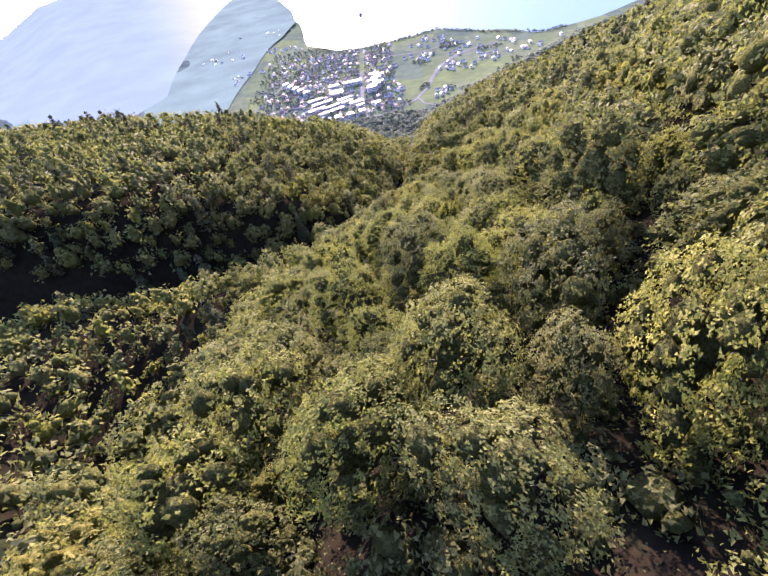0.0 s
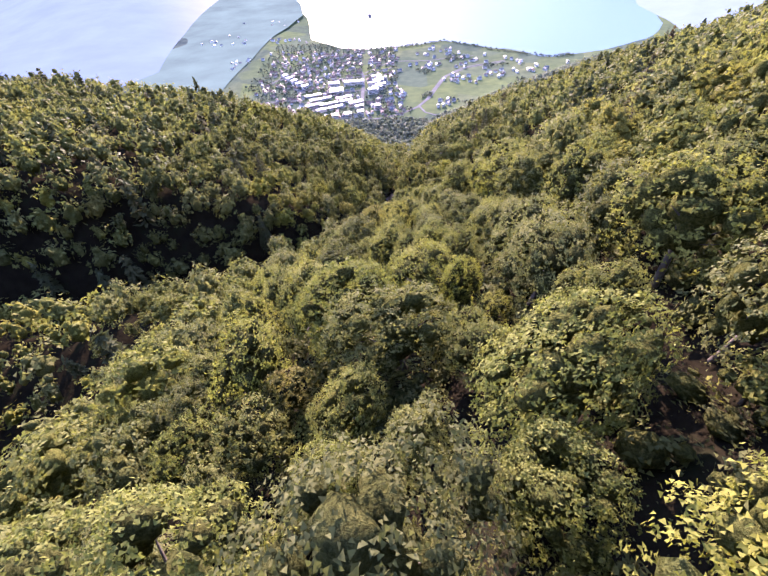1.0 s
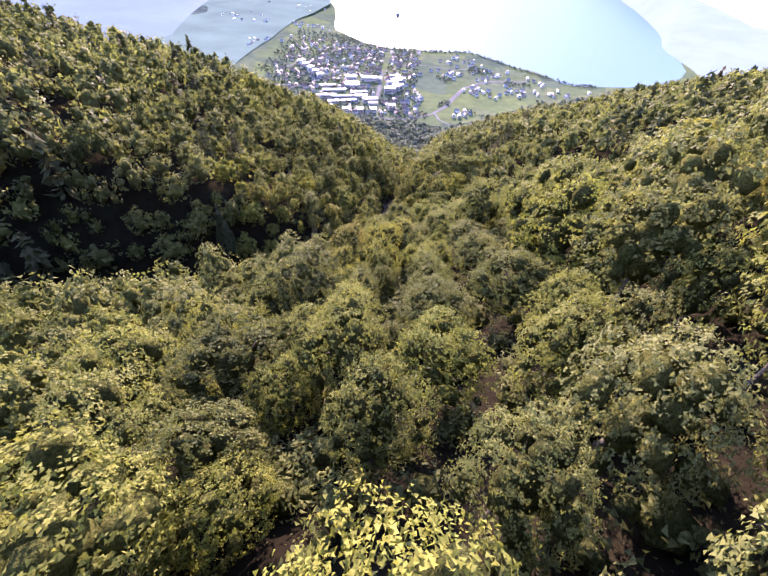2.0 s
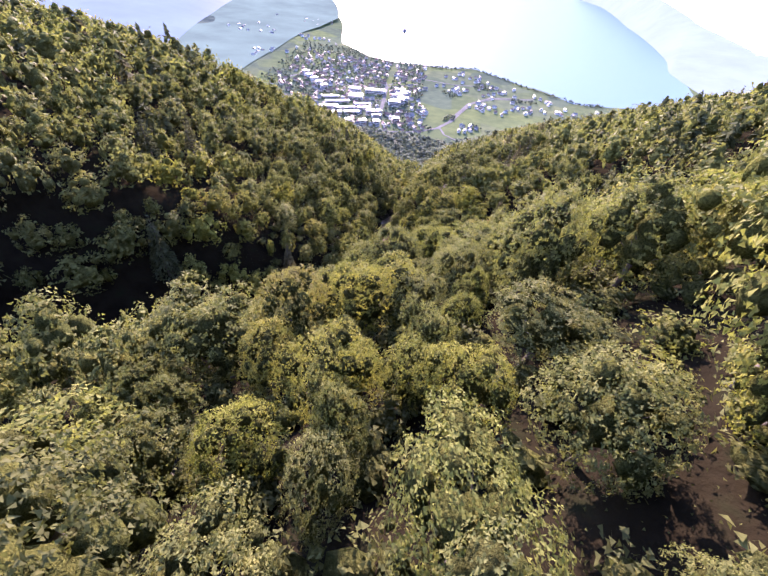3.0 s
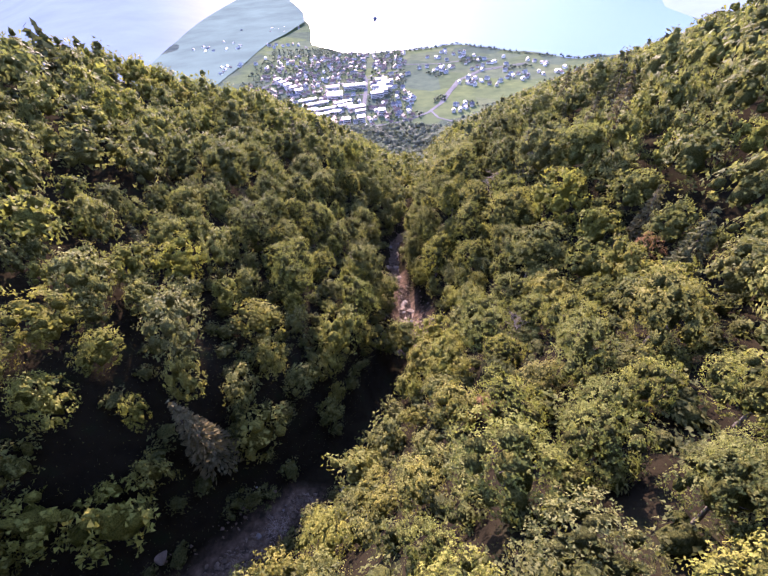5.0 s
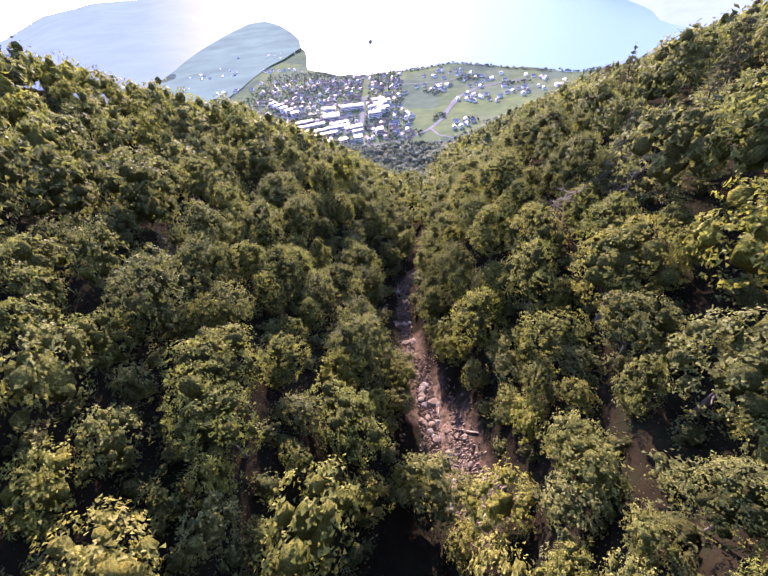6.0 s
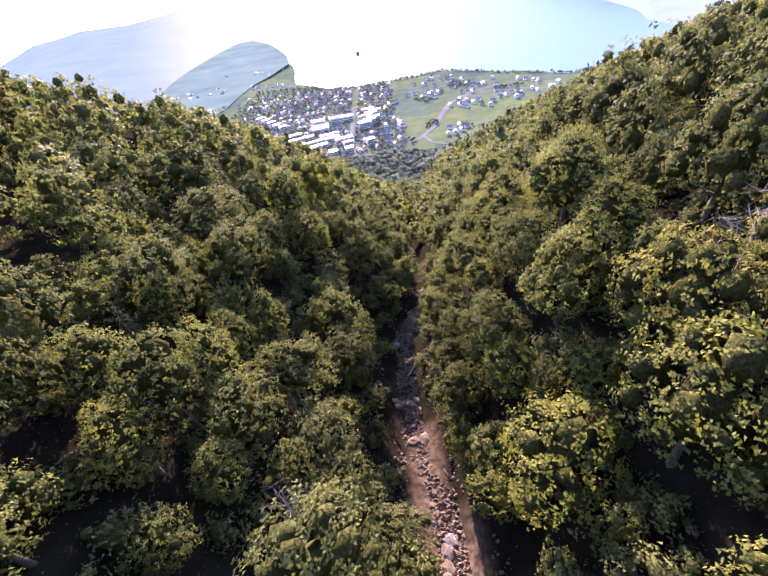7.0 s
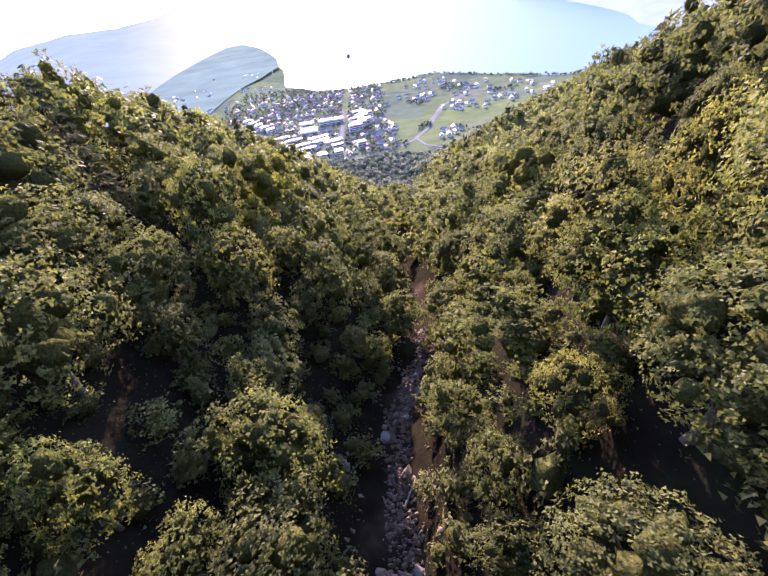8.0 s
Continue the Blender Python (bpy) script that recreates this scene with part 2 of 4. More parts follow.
cell = nodes.new("ShaderNodeTexVoronoi")
cell.inputs["Scale"].default_value = 0.011
tc = nodes.new("ShaderNodeTexCoord")
links.new(tc.outputs["Object"], cell.inputs["Vector"])
one = nodes.new("ShaderNodeSeparateColor")
links.new(cell.outputs["Color"], one.inputs[0])
field = ramp(nodes, links, one.outputs[0], [(0.0, (0.058, 0.08, 0.05)), (0.3, (0.085, 0.108, 0.05)), (0.55, (0.05, 0.07, 0.054)), (0.75, (0.09, 0.108, 0.06)), (0.95, (0.065, 0.088, 0.062))])
field = mixed(nodes, links, field, ramp(nodes, links, noise_tex(nodes, links, 0.05, 5), [(0.3, (0.75, 0.78, 0.8)), (0.7, (1.15, 1.12, 1.05))]), 1.0, "MULTIPLY")
low = nodes.new("ShaderNodeMapRange")
low.inputs[1].default_value, low.inputs[2].default_value = 26.0, 12.0
links.new(sep.outputs[2], low.inputs[0])
# wooded land beyond the slopes, its bluish tint being haze put into the colour
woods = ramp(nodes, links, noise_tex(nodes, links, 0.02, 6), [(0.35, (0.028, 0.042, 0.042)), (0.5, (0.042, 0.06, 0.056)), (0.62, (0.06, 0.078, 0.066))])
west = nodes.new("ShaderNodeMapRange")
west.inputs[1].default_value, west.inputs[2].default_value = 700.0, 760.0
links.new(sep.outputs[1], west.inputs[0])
slope = mixed(nodes, links, shaded_litter, woods, west.outputs[0])
bare = nodes.new("ShaderNodeAttribute")
bare.attribute_name = "bare_earth"
clay = ramp(nodes, links, noise_tex(nodes, links, 0.9, 6), [(0.35, (0.03, 0.024, 0.018)), (0.5, (0.08, 0.056, 0.038)), (0.66, (0.14, 0.1, 0.068))])
slope = mixed(nodes, links, slope, clay, bare.outputs["Fac"])
inland = nodes.new("ShaderNodeMapRange")
inland.inputs[1].default_value, inland.inputs[2].default_value = -480.0, -360.0
links.new(sep.outputs[0], inland.inputs[0])
open_land = nodes.new("ShaderNodeMath")
open_land.operation = "MULTIPLY"
links.new(low.outputs[0], open_land.inputs[0])
links.new(inland.outputs[0], open_land.inputs[1])
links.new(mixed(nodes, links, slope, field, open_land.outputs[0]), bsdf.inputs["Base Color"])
bsdf.inputs["Roughness"].default_value = 0.8
bsdf.inputs["Specular IOR Level"].default_value = 0.0
bumped(nodes, links, bsdf, noise_tex(nodes, links, 1.2, 5), 0.5, 0.4)
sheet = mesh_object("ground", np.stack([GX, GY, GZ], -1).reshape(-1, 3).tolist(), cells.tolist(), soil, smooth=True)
bare_d, bare_z, bare_s = bed_at(GX, GY)
scar = np.hypot(GX - (5.5 - (np.clip(GY, 198, 226) - 200) * 0.14), np.clip(GY, 198, 226) - GY)
bare_d = np.where((GY > 172) & (GY < 218), 99, bare_d)
stain = np.clip((np.where(GY > 240, 0.6, 2.6) + 2.2 * fbm(GX, GY, 8, 2, 15) - np.minimum(bare_d, scar)) / 1.5, 0, 1) * (GY > 130) * (GY < 420) * (GX > -60)
at = sheet.data.attributes.new("bare_earth", "FLOAT", "POINT")
at.data.foreach_set("value", stain.ravel().astype(np.float32))
tagged(sheet, "wooded mountain slope falling to a green plain with fields", "ground", kind="structure")

water, nodes, links, bsdf = material("lake_water")
bsdf.inputs["Base Color"].default_value = (0.06, 0.115, 0.17, 1)
bsdf.inputs["Roughness"].default_value = 1.0
bsdf.inputs["Specular IOR Level"].default_value = 0.0
gleam = nodes.new("ShaderNodeBsdfGlossy")
gleam.inputs["Roughness"].default_value = 0.3
ripples = nodes.new("ShaderNodeBump")
ripples.inputs["Strength"].default_value, ripples.inputs["Distance"].default_value = 0.2, 1.0
links.new(noise_tex(nodes, links, 0.09, 6), ripples.inputs["Height"])
links.new(ripples.outputs[0], gleam.inputs["Normal"])
sheen = nodes.new("ShaderNodeMixShader")
sheen.inputs[0].default_value = 0.09
links.new(bsdf.outputs[0], sheen.inputs[1])
links.new(gleam.outputs[0], sheen.inputs[2])
links.new(sheen.outputs[0], nodes["Material Output"].inputs["Surface"])
lx, ly = np.linspace(-2700, 2700, 30), np.linspace(1000, REACH, 20)
LX, LY = np.meshgrid(lx, ly)
east_end = np.interp(LY, (1000, 1400, 1800, 2664, 4031, 4700), (1000, 1000, 1050, 1260, 1560, 1700))
LX = -2700 + (LX + 2700) / 5400 * (east_end + 2700)
li = np.arange(600).reshape(20, 30)
lake = mesh_object("water", np.stack([LX, LY, 0 * LX], -1).reshape(-1, 3).tolist(), np.stack([li[:-1, :-1], li[:-1, 1:], li[1:, 1:], li[1:, :-1]], -1).reshape(-1, 4).tolist(), water)
tagged(lake, "pale blue rippled lake glittering under the low sun", "lake", kind="structure")


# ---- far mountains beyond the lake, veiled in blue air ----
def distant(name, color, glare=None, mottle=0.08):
    """Air-veiled slopes, the veil painted as emission; towards the sun's side it grows white."""
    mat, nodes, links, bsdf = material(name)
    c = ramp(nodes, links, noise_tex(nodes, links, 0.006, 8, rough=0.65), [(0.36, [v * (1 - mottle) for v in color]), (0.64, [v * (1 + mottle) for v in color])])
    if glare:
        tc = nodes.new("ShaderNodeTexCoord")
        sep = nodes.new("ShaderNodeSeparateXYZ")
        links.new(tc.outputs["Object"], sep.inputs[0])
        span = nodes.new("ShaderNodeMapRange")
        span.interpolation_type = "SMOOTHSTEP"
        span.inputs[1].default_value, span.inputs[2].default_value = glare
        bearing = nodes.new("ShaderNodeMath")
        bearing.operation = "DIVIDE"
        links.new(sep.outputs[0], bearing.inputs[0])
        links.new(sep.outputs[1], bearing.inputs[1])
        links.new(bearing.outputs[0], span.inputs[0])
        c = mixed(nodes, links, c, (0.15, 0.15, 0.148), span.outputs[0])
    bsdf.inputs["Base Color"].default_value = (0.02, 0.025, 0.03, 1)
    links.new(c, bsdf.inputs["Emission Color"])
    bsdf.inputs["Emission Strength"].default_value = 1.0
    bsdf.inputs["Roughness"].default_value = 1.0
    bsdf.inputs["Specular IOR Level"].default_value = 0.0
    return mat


def mountain(name, bearings, heights, near, far, mat, seed, label, foot=None, base=-4):
    """A far range: a crest over the given bearings, with a slope towards the lake."""
    az = np.linspace(bearings[0], bearings[-1], 120)
    crest = np.interp(az, bearings, heights)
    start = np.interp(az, *foot) if foot else np.full(120, near)
    rows = 14
    end = np.interp(az, *far) if isinstance(far, tuple) else np.full(120, far)
    v, f = [], []
    for j in range(rows):
        s = j / (rows - 1)
        for i, a in enumerate(az):
            r = start[i] + (end[i] - start[i]) * s
            px, py = r * math.sin(radians(a)), r * math.cos(radians(a))
            rough = float(fbm(np.array(px), np.array(py), 260, 5, seed))
            z = base + max(0, crest[i] - base) * (s ** 1.2) * (1 + 0.16 * rough * (1.0 if s < 1 else 0.45))
            v.append((px, py, z))
    for j in range(rows - 1):
        for i in range(119):
            k = j * 120 + i
            f.append((k, k + 1, k + 121, k + 120))
    ob = mesh_object(name, v, f, mat, smooth=True)
    return tagged(ob, label, "mountain", kind="structure")


veil_blue = distant("blue_haze_mountain", (0.046, 0.07, 0.108), (-0.52, -0.16))
veil_grey = distant("grey_haze_mountain", (0.066, 0.094, 0.128))
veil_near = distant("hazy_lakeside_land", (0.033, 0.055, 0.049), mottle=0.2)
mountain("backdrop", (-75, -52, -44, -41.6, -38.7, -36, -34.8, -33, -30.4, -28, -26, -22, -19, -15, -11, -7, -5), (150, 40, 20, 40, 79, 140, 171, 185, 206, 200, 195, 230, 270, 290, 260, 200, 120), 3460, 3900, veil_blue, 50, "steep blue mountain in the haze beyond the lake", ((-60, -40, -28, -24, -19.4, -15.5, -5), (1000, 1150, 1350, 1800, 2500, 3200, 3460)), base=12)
mountain("backdrop", (16.5, 18, 20, 22, 25, 28.7, 34.5, 40, 60), (-4, 120, 170, 160, 133, 90, 57, 70, 160), 2250, ((16.5, 19, 22, 25, 29, 34.5, 60), (4690, 4640, 3900, 3050, 2600, 2300, 2000)), veil_grey, 60, "mountain side pale grey with haze along the far shore", ((16.5, 19.5, 22.4, 27.4, 27.9, 29.3, 31.3, 33.1, 60), (4660, 4110, 3060, 2080, 1830, 1720, 1570, 1400, 1150)))
# glowing sheet laid over the western ground to give that land its haze
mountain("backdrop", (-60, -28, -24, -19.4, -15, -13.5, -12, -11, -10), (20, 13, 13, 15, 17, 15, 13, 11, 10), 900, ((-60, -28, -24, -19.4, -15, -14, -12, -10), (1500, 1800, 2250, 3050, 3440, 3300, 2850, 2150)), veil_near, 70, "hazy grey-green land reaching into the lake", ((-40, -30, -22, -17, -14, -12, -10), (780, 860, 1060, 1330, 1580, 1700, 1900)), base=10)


# ---- trees ----
def unit(v):
    return v / np.maximum(np.linalg.norm(v, axis=-1, keepdims=True), 1e-9)


def leaf_quads(rng, at, normal, length, width, upright):
    """Pointed leaves and leaf sprays of three corners: some lie across the normals, some stand out along the given ways."""
    n = len(at)
    side = unit(np.cross(normal, unit(rng.normal(size=(n, 3)))))
    along = np.cross(normal, side)
    stand = rng.uniform(0, 1, (n, 1)) < 0.14
    along = np.where(stand, unit(upright + rng.normal(size=(n, 3)) * 0.35), along)
    side = unit(np.cross(along, np.where(stand, rng.normal(size=(n, 3)), normal)))
    face = np.cross(side, along)
    length = length * rng.uniform(0.6, 1.4, (n, 1)) * np.where(stand, 1.25, 1.0)
    width = width * rng.uniform(0.6, 1.4, (n, 1)) * np.where(stand, 0.8, 1.0)
    q = np.stack([at - along * length * 0.5 - face * width * 0.1, at + side * width * 0.55 + along * length * 0.25, at - side * width * 0.55 + along * length * 0.4 + face * width * 0.2], 1)
    return q.reshape(-1, 3)


G = (1 + 5 ** 0.5) / 2
ICO_V = unit(np.array([(-1, G, 0), (1, G, 0), (-1, -G, 0), (1, -G, 0), (0, -1, G), (0, 1, G), (0, -1, -G), (0, 1, -G), (G, 0, -1), (G, 0, 1), (-G, 0, -1), (-G, 0, 1)], float))
ICO_F = np.array([(0, 11, 5), (0, 5, 1), (0, 1, 7), (0, 7, 10), (0, 10, 11), (1, 5, 9), (5, 11, 4), (11, 10, 2), (10, 7, 6), (7, 1, 8),
                  (3, 9, 4), (3, 4, 2), (3, 2, 6), (3, 6, 8), (3, 8, 9), (4, 9, 5), (2, 4, 11), (6, 2, 10), (8, 6, 7), (9, 8, 1)])


def crown_lobes(rng, lobes):
    """Centres and radii of the leaf masses of a crown of radius 1, whose foot is at height 0 and whose top is near 1.7: a dome of many clumps."""
    if lobes < 0:
        return np.array([(0, 0, 0.9)]), np.array([0.85])
    c, r = [(0, 0, 0.72), (0.04, 0, 1.02)], [0.7, 0.55]
    swell = rng.uniform(0, 6.28, 3)
    for i in range(lobes):
        a = 2.39996 * i + rng.uniform(-0.3, 0.3)
        e = math.asin(max(-0.35, 1.0 - 1.3 * (i + 0.5) / lobes)) + rng.uniform(-0.12, 0.12)
        reach = rng.uniform(0.58, 0.76) * (1 + 0.13 * math.sin(2 * a + swell[0]) + 0.09 * math.sin(3 * a + swell[1]))
        c.append((math.cos(a) * math.cos(e) * reach, math.sin(a) * math.cos(e) * reach, 0.8 + math.sin(e) * reach))
        r.append(rng.uniform(0.2, 0.34) * (1.1 if e > 0.5 else 1.0))
    return np.array(c), np.array(r)


def crown(seed, leaves, size, lobes=16, tight=0.55):
    """A crown of radius 1: corner places of its leaves (three each), and places and faces of the dense foliage inside."""
    rng = np.random.default_rng(seed)
    c, r = crown_lobes(rng, lobes)
    p = r ** 2 / (r ** 2).sum()
    per = 6 if leaves > 300 else 3
    n = leaves * 3 // per
    k = rng.choice(len(c), n, p=p)
    d = unit(rng.normal(size=(n, 3)) + np.array([0, 0, 0.3]))
    at = c[k] + d * (r[k] * rng.uniform(0.84, 1.1, n))[:, None]
    gap = np.linalg.norm(at[:, None, :] - c[None], axis=2) / r[None]
    gap[np.arange(n), k] = 9
    keep = np.nonzero((gap.min(1) > 0.86) & (at[:, 2] > 0.1))[0][:leaves // per]
    at, d = at[keep], d[keep]
    dome = unit(at - np.array([0, 0, 0.55]))
    normal = unit(d * 0.7 + dome * 0.5 + rng.normal(size=d.shape) * 0.26 + np.array([0, 0, 0.25]))
    # each twig carries a few leaves that lie much alike
    at, d, normal = np.repeat(at, per, 0), np.repeat(d, per, 0), np.repeat(normal, per, 0)
    at = at + rng.normal(size=at.shape) * size * np.array([0.62, 0.62, 0.3])
    normal = unit(normal + rng.normal(size=d.shape) * 0.2)
    q = leaf_quads(rng, at, normal, size, size * 0.66, unit(d + np.array([0, 0, 0.7])))
    step = 2 if len(c) > 9 else 3
    c, r = np.concatenate([c[:2], c[2::step]]), np.concatenate([r[:2], r[2::step] * 1.12])
    cv = np.concatenate([ICO_V * rr * rng.uniform(0.72, 1.2, (12, 1)) + cc for cc, rr in zip(c, r * tight)])
    cf = np.concatenate([ICO_F + 12 * j for j in range(len(c))])
    return q, cv, cf


def fir(seed, sprays, size):
    """Corner places of a narrow conifer of height 1 and radius about 0.2."""
    rng = np.random.default_rng(seed)
    h = 1 - np.sqrt(rng.uniform(0.0, 0.86, sprays))
    h = np.round(h * 16 + rng.uniform(-0.25, 0.25, sprays) * (1 if sprays > 500 else 3)) / 16 + rng.uniform(-0.012, 0.012, sprays)
    a = np.round(rng.uniform(0, 11, sprays) + h * 7) * (2 * math.pi / 11) + rng.normal(size=sprays) * 0.16
    reach = (1.02 - h) * 0.23 * rng.uniform(0.25, 1.0, sprays) ** 0.6
    at = np.stack([np.cos(a) * reach, np.sin(a) * reach, h - reach * 0.28], 1)
    out = np.stack([np.cos(a), np.sin(a), -0.2 + 0.4 * rng.normal(size=sprays)], 1)
    side = np.stack([-np.sin(a), np.cos(a), np.zeros(sprays)], 1)
    L, W = size * rng.uniform(0.7, 1.3, (sprays, 1)), size * 0.26 * rng.uniform(0.7, 1.3, (sprays, 1))
    tilt = rng.normal(size=(sprays, 1)) * 0.8
    side = side + tilt * np.array([0, 0, 1.0])
    q = np.stack([at - out * L * 0.5, at + side * W, at + out * L * 0.6, at - side * W], 1)
    return q.reshape(-1, 3)


def tube(points, radii, sides=6):
    """A bent, tapering stem."""
    v, f = [], []
    for i, (p, r) in enumerate(zip(points, radii)):
        p = Vector(p)
        way = (Vector(points[min(i + 1, len(points) - 1)]) - Vector(points[max(i - 1, 0)])).normalized()
        a = way.orthogonal().normalized()
        b = way.cross(a)
        for k in range(sides):
            t = 2 * math.pi * k / sides
            v.append(p + (a * math.cos(t) + b * math.sin(t)) * r)
    for i in range(len(points) - 1):
        for k in range(sides):
            f.append((i * sides + k, i * sides + (k + 1) % sides, (i + 1) * sides + (k + 1) % sides, (i + 1) * sides + k))
    return [tuple(p) for p in v], f


def joined(pieces):
    v, f = [], []
    for pv, pf in pieces:
        f += [tuple(i + len(v) for i in q) for q in pf]
        v += pv
    return v, f


def trunk_mesh(seed, height, radius, limbs, reach, top=1.0):
    rng = random.Random(seed)
    bend = [(rng.uniform(-0.05, 0.05) * height * s, rng.uniform(-0.05, 0.05) * height * s, height * s - 0.6) for s in (0, 0.25, 0.5, 0.75, top)]
    pieces = [tube(bend, [radius * s for s in (1.25, 0.9, 0.7, 0.45, 0.12)])]
    for i in range(limbs):
        a, s = 2.4 * i + rng.uniform(-0.4, 0.4), rng.uniform(0.4, 0.85)
        base = Vector(bend[2]).lerp(Vector(bend[3]), (s - 0.5) / 0.25) if s > 0.5 else Vector(bend[1]).lerp(Vector(bend[2]), (s - 0.25) / 0.25)
        out = Vector((math.cos(a), math.sin(a), rng.uniform(0.35, 1.0))).normalized() * reach * rng.uniform(0.6, 1.0)
        pieces.append(tube([base, base + out * 0.5 + Vector((0, 0, -0.1)), base + out], [radius * 0.4, radius * 0.25, radius * 0.06], 4))
    return joined(pieces)


def thing(name, label, category, group, where):
    e = new(name)
    e.empty_display_size = 0.5
    e.matrix_world = where
    return tagged(e, label, category, group)


def tree_prototype(name, seed, radius, height, leaves, leaf_size, label, leaf=None):
    """A broadleaved tree with trunk and crown, built at the origin."""
    root = thing(name, label, "tree", "broadleaved trees of the slope", Matrix())
    v, f = trunk_mesh(seed, height * 0.82, 0.17 + radius * 0.02, 7, radius * 0.62)
    mesh_object("trunk", v, f, bark, root, smooth=True)
    q, cv, cf = crown(seed, leaves, leaf_size / radius, 34)
    scale = np.array([radius, radius, (height * 0.86) / 1.75])
    foot = np.array([0, 0, height * 0.14])
    co = q * scale + foot
    ob = quads_object("crown", co, leaf or leaf_near, corners=3)
    ob.parent = root
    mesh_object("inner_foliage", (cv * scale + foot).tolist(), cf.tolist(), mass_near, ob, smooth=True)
    return root


rng = np.random.default_rng(5)


def scatter(lo_x, hi_x, lo_y, hi_y, step):
    xs, ys = np.meshgrid(np.arange(lo_x, hi_x, step), np.arange(lo_y, hi_y, step))
    xs, ys = xs.ravel(), ys.ravel()
    xs = xs + np.where(np.round(ys / step).astype(int) % 2 == 0, step / 2, 0)
    return xs + rng.uniform(-0.38, 0.38, len(xs)) * step, ys + rng.uniform(-0.38, 0.38, len(xs)) * step


def spaced(x, y, radius, near):
    """Picks of the places, the widest crowns first, that keep their crowns apart; near: the share of two radii that must lie between two trunks."""
    order = np.argsort(-radius * rng.uniform(0.55, 1.0, len(x)))
    px, py, pr, chosen = np.zeros(len(x)), np.zeros(len(x)), np.zeros(len(x)), []
    for i in order:
        n = len(chosen)
        if n == 0 or ((px[:n] - x[i]) ** 2 + (py[:n] - y[i]) ** 2 > (near * (pr[:n] + radius[i])) ** 2).all():
            px[n], py[n], pr[n] = x[i], y[i], radius[i]
            chosen.append(i)
    return np.array(chosen)


tx, ty = scatter(-330, 250, -14, 640, 3.6)
nose = np.exp(-((tx - 2) / 26.0) ** 2 - ((ty - 168) / 24.0) ** 2)
size = (2.7 + 2.6 * rng.uniform(0, 1, len(tx)) ** 1.4 + 1.0 * fbm(tx, ty, 40, 2, 21)) * (1 - 0.3 * nose)
size = np.clip(size, 1.9, 5.6)
keep = (tx > -np.clip(95 + 0.9 * ty, 95, 320)) & (tx < np.clip(75 + 0.75 * ty, 75, 240)) & ~((tx < -75) & (ty > 330)) & ((ty < 420) | (np.abs(tx - 30) < 130))
tx, ty, size = tx[keep], ty[keep], size[keep]
fall = np.hypot(ground(tx + 1.5, ty) - ground(tx - 1.5, ty), ground(tx, ty + 1.5) - ground(tx, ty - 1.5)) / 3.0
lean = 1 / (1 + np.minimum(fall, 1.6) ** 2) ** 0.34
filler = (rng.uniform(0, 1, len(tx)) < 0.5) & (np.abs(tx) < 95) & (ty < 310)
first = np.nonzero(~filler)[0]
first = first[spaced(tx[first], ty[first], size[first] * lean[first], 0.77)]
# young trees in the gaps that the large crowns leave
second = np.nonzero(filler)[0]
gap = np.array([np.hypot(tx[first] - tx[k], ty[first] - ty[k]).min() for k in second])
second = second[gap > 2.0 + 2.1 * lean[second]]
size[second] = rng.uniform(1.7, 2.9, len(second))
second = second[spaced(tx[second], ty[second], size[second] * lean[second], 0.75)]
keep = np.concatenate([first, second])
tx, ty, size = tx[keep], ty[keep], size[keep]
tz = ground(tx, ty)
bd, bz, bside = bed_at(tx, ty)
open_bed = np.where(ty > 262, 2.4, np.where(ty > 218, 4.0, np.where(ty > 172, 1.8, 6.0))) + 1.2 * fbm(tx, ty, 20, 2, 90)
open_bed = np.where((ty > 238) & (ty < 268) & (bside < 0), 6.5, open_bed)
open_bed = np.where((tx > -64) & (tx < -24) & (bside > 0), 9.5, open_bed)
keep = (bd > open_bed) & (tz > 16)
keep &= ~((ty < 2) & (np.abs(tx) < 14))
# the bare scar above the bed's bend
keep &= ~((np.abs(tx - 4.5) < 3.0) & (ty > 199) & (ty < 226))
tx, ty, tz, size = tx[keep], ty[keep], tz[keep], size[keep]
tall = size * 2.1 + rng.uniform(1.0, 4.0, len(tx))
# low scrub on the spur's steep nose
nose = np.exp(-((tx - 2) / 26.0) ** 2 - ((ty - 168) / 24.0) ** 2)
tall = tall * (1 - 0.3 * nose)
# a clear lane over the tree tops along the line of flight
lane = 312.5 - 0.5 * ty - 3.0 * np.exp(-((ty - 105) / 40.0) ** 2) - (tz + tall)
aside = np.maximum(np.abs(tx - 4 * np.exp(-((ty - 90) / 45.0) ** 2)) - size, 0)
clear = np.sqrt(np.maximum(74 - aside ** 2, 0))
over = (clear > 0) & (lane < clear) & (ty < 262)
cut = np.where(over, np.clip((tall - (clear - lane)) / tall, 0.28, 1), 1)
size, tall = size * cut ** 0.3, tall * cut
conifer = (rng.uniform(0, 1, len(tx)) < 0.05 + 0.13 * np.clip(fbm(tx, ty, 70, 2, 61) * 2, 0, 1)) & (cut > 0.9) & (nose < 0.3) & (np.abs(tx - 1) > 26)
spin = rng.uniform(0, 360, len(tx))
tone = np.clip(rng.uniform(0, 1, len(tx)) * 0.75 + 0.1 + 0.5 * fbm(tx, ty, 45, 2, 71) + 0.3 * nose, 0, 0.95)
tone = np.where(rng.uniform(0, 1, len(tx)) < 0.008, 1.0, tone)
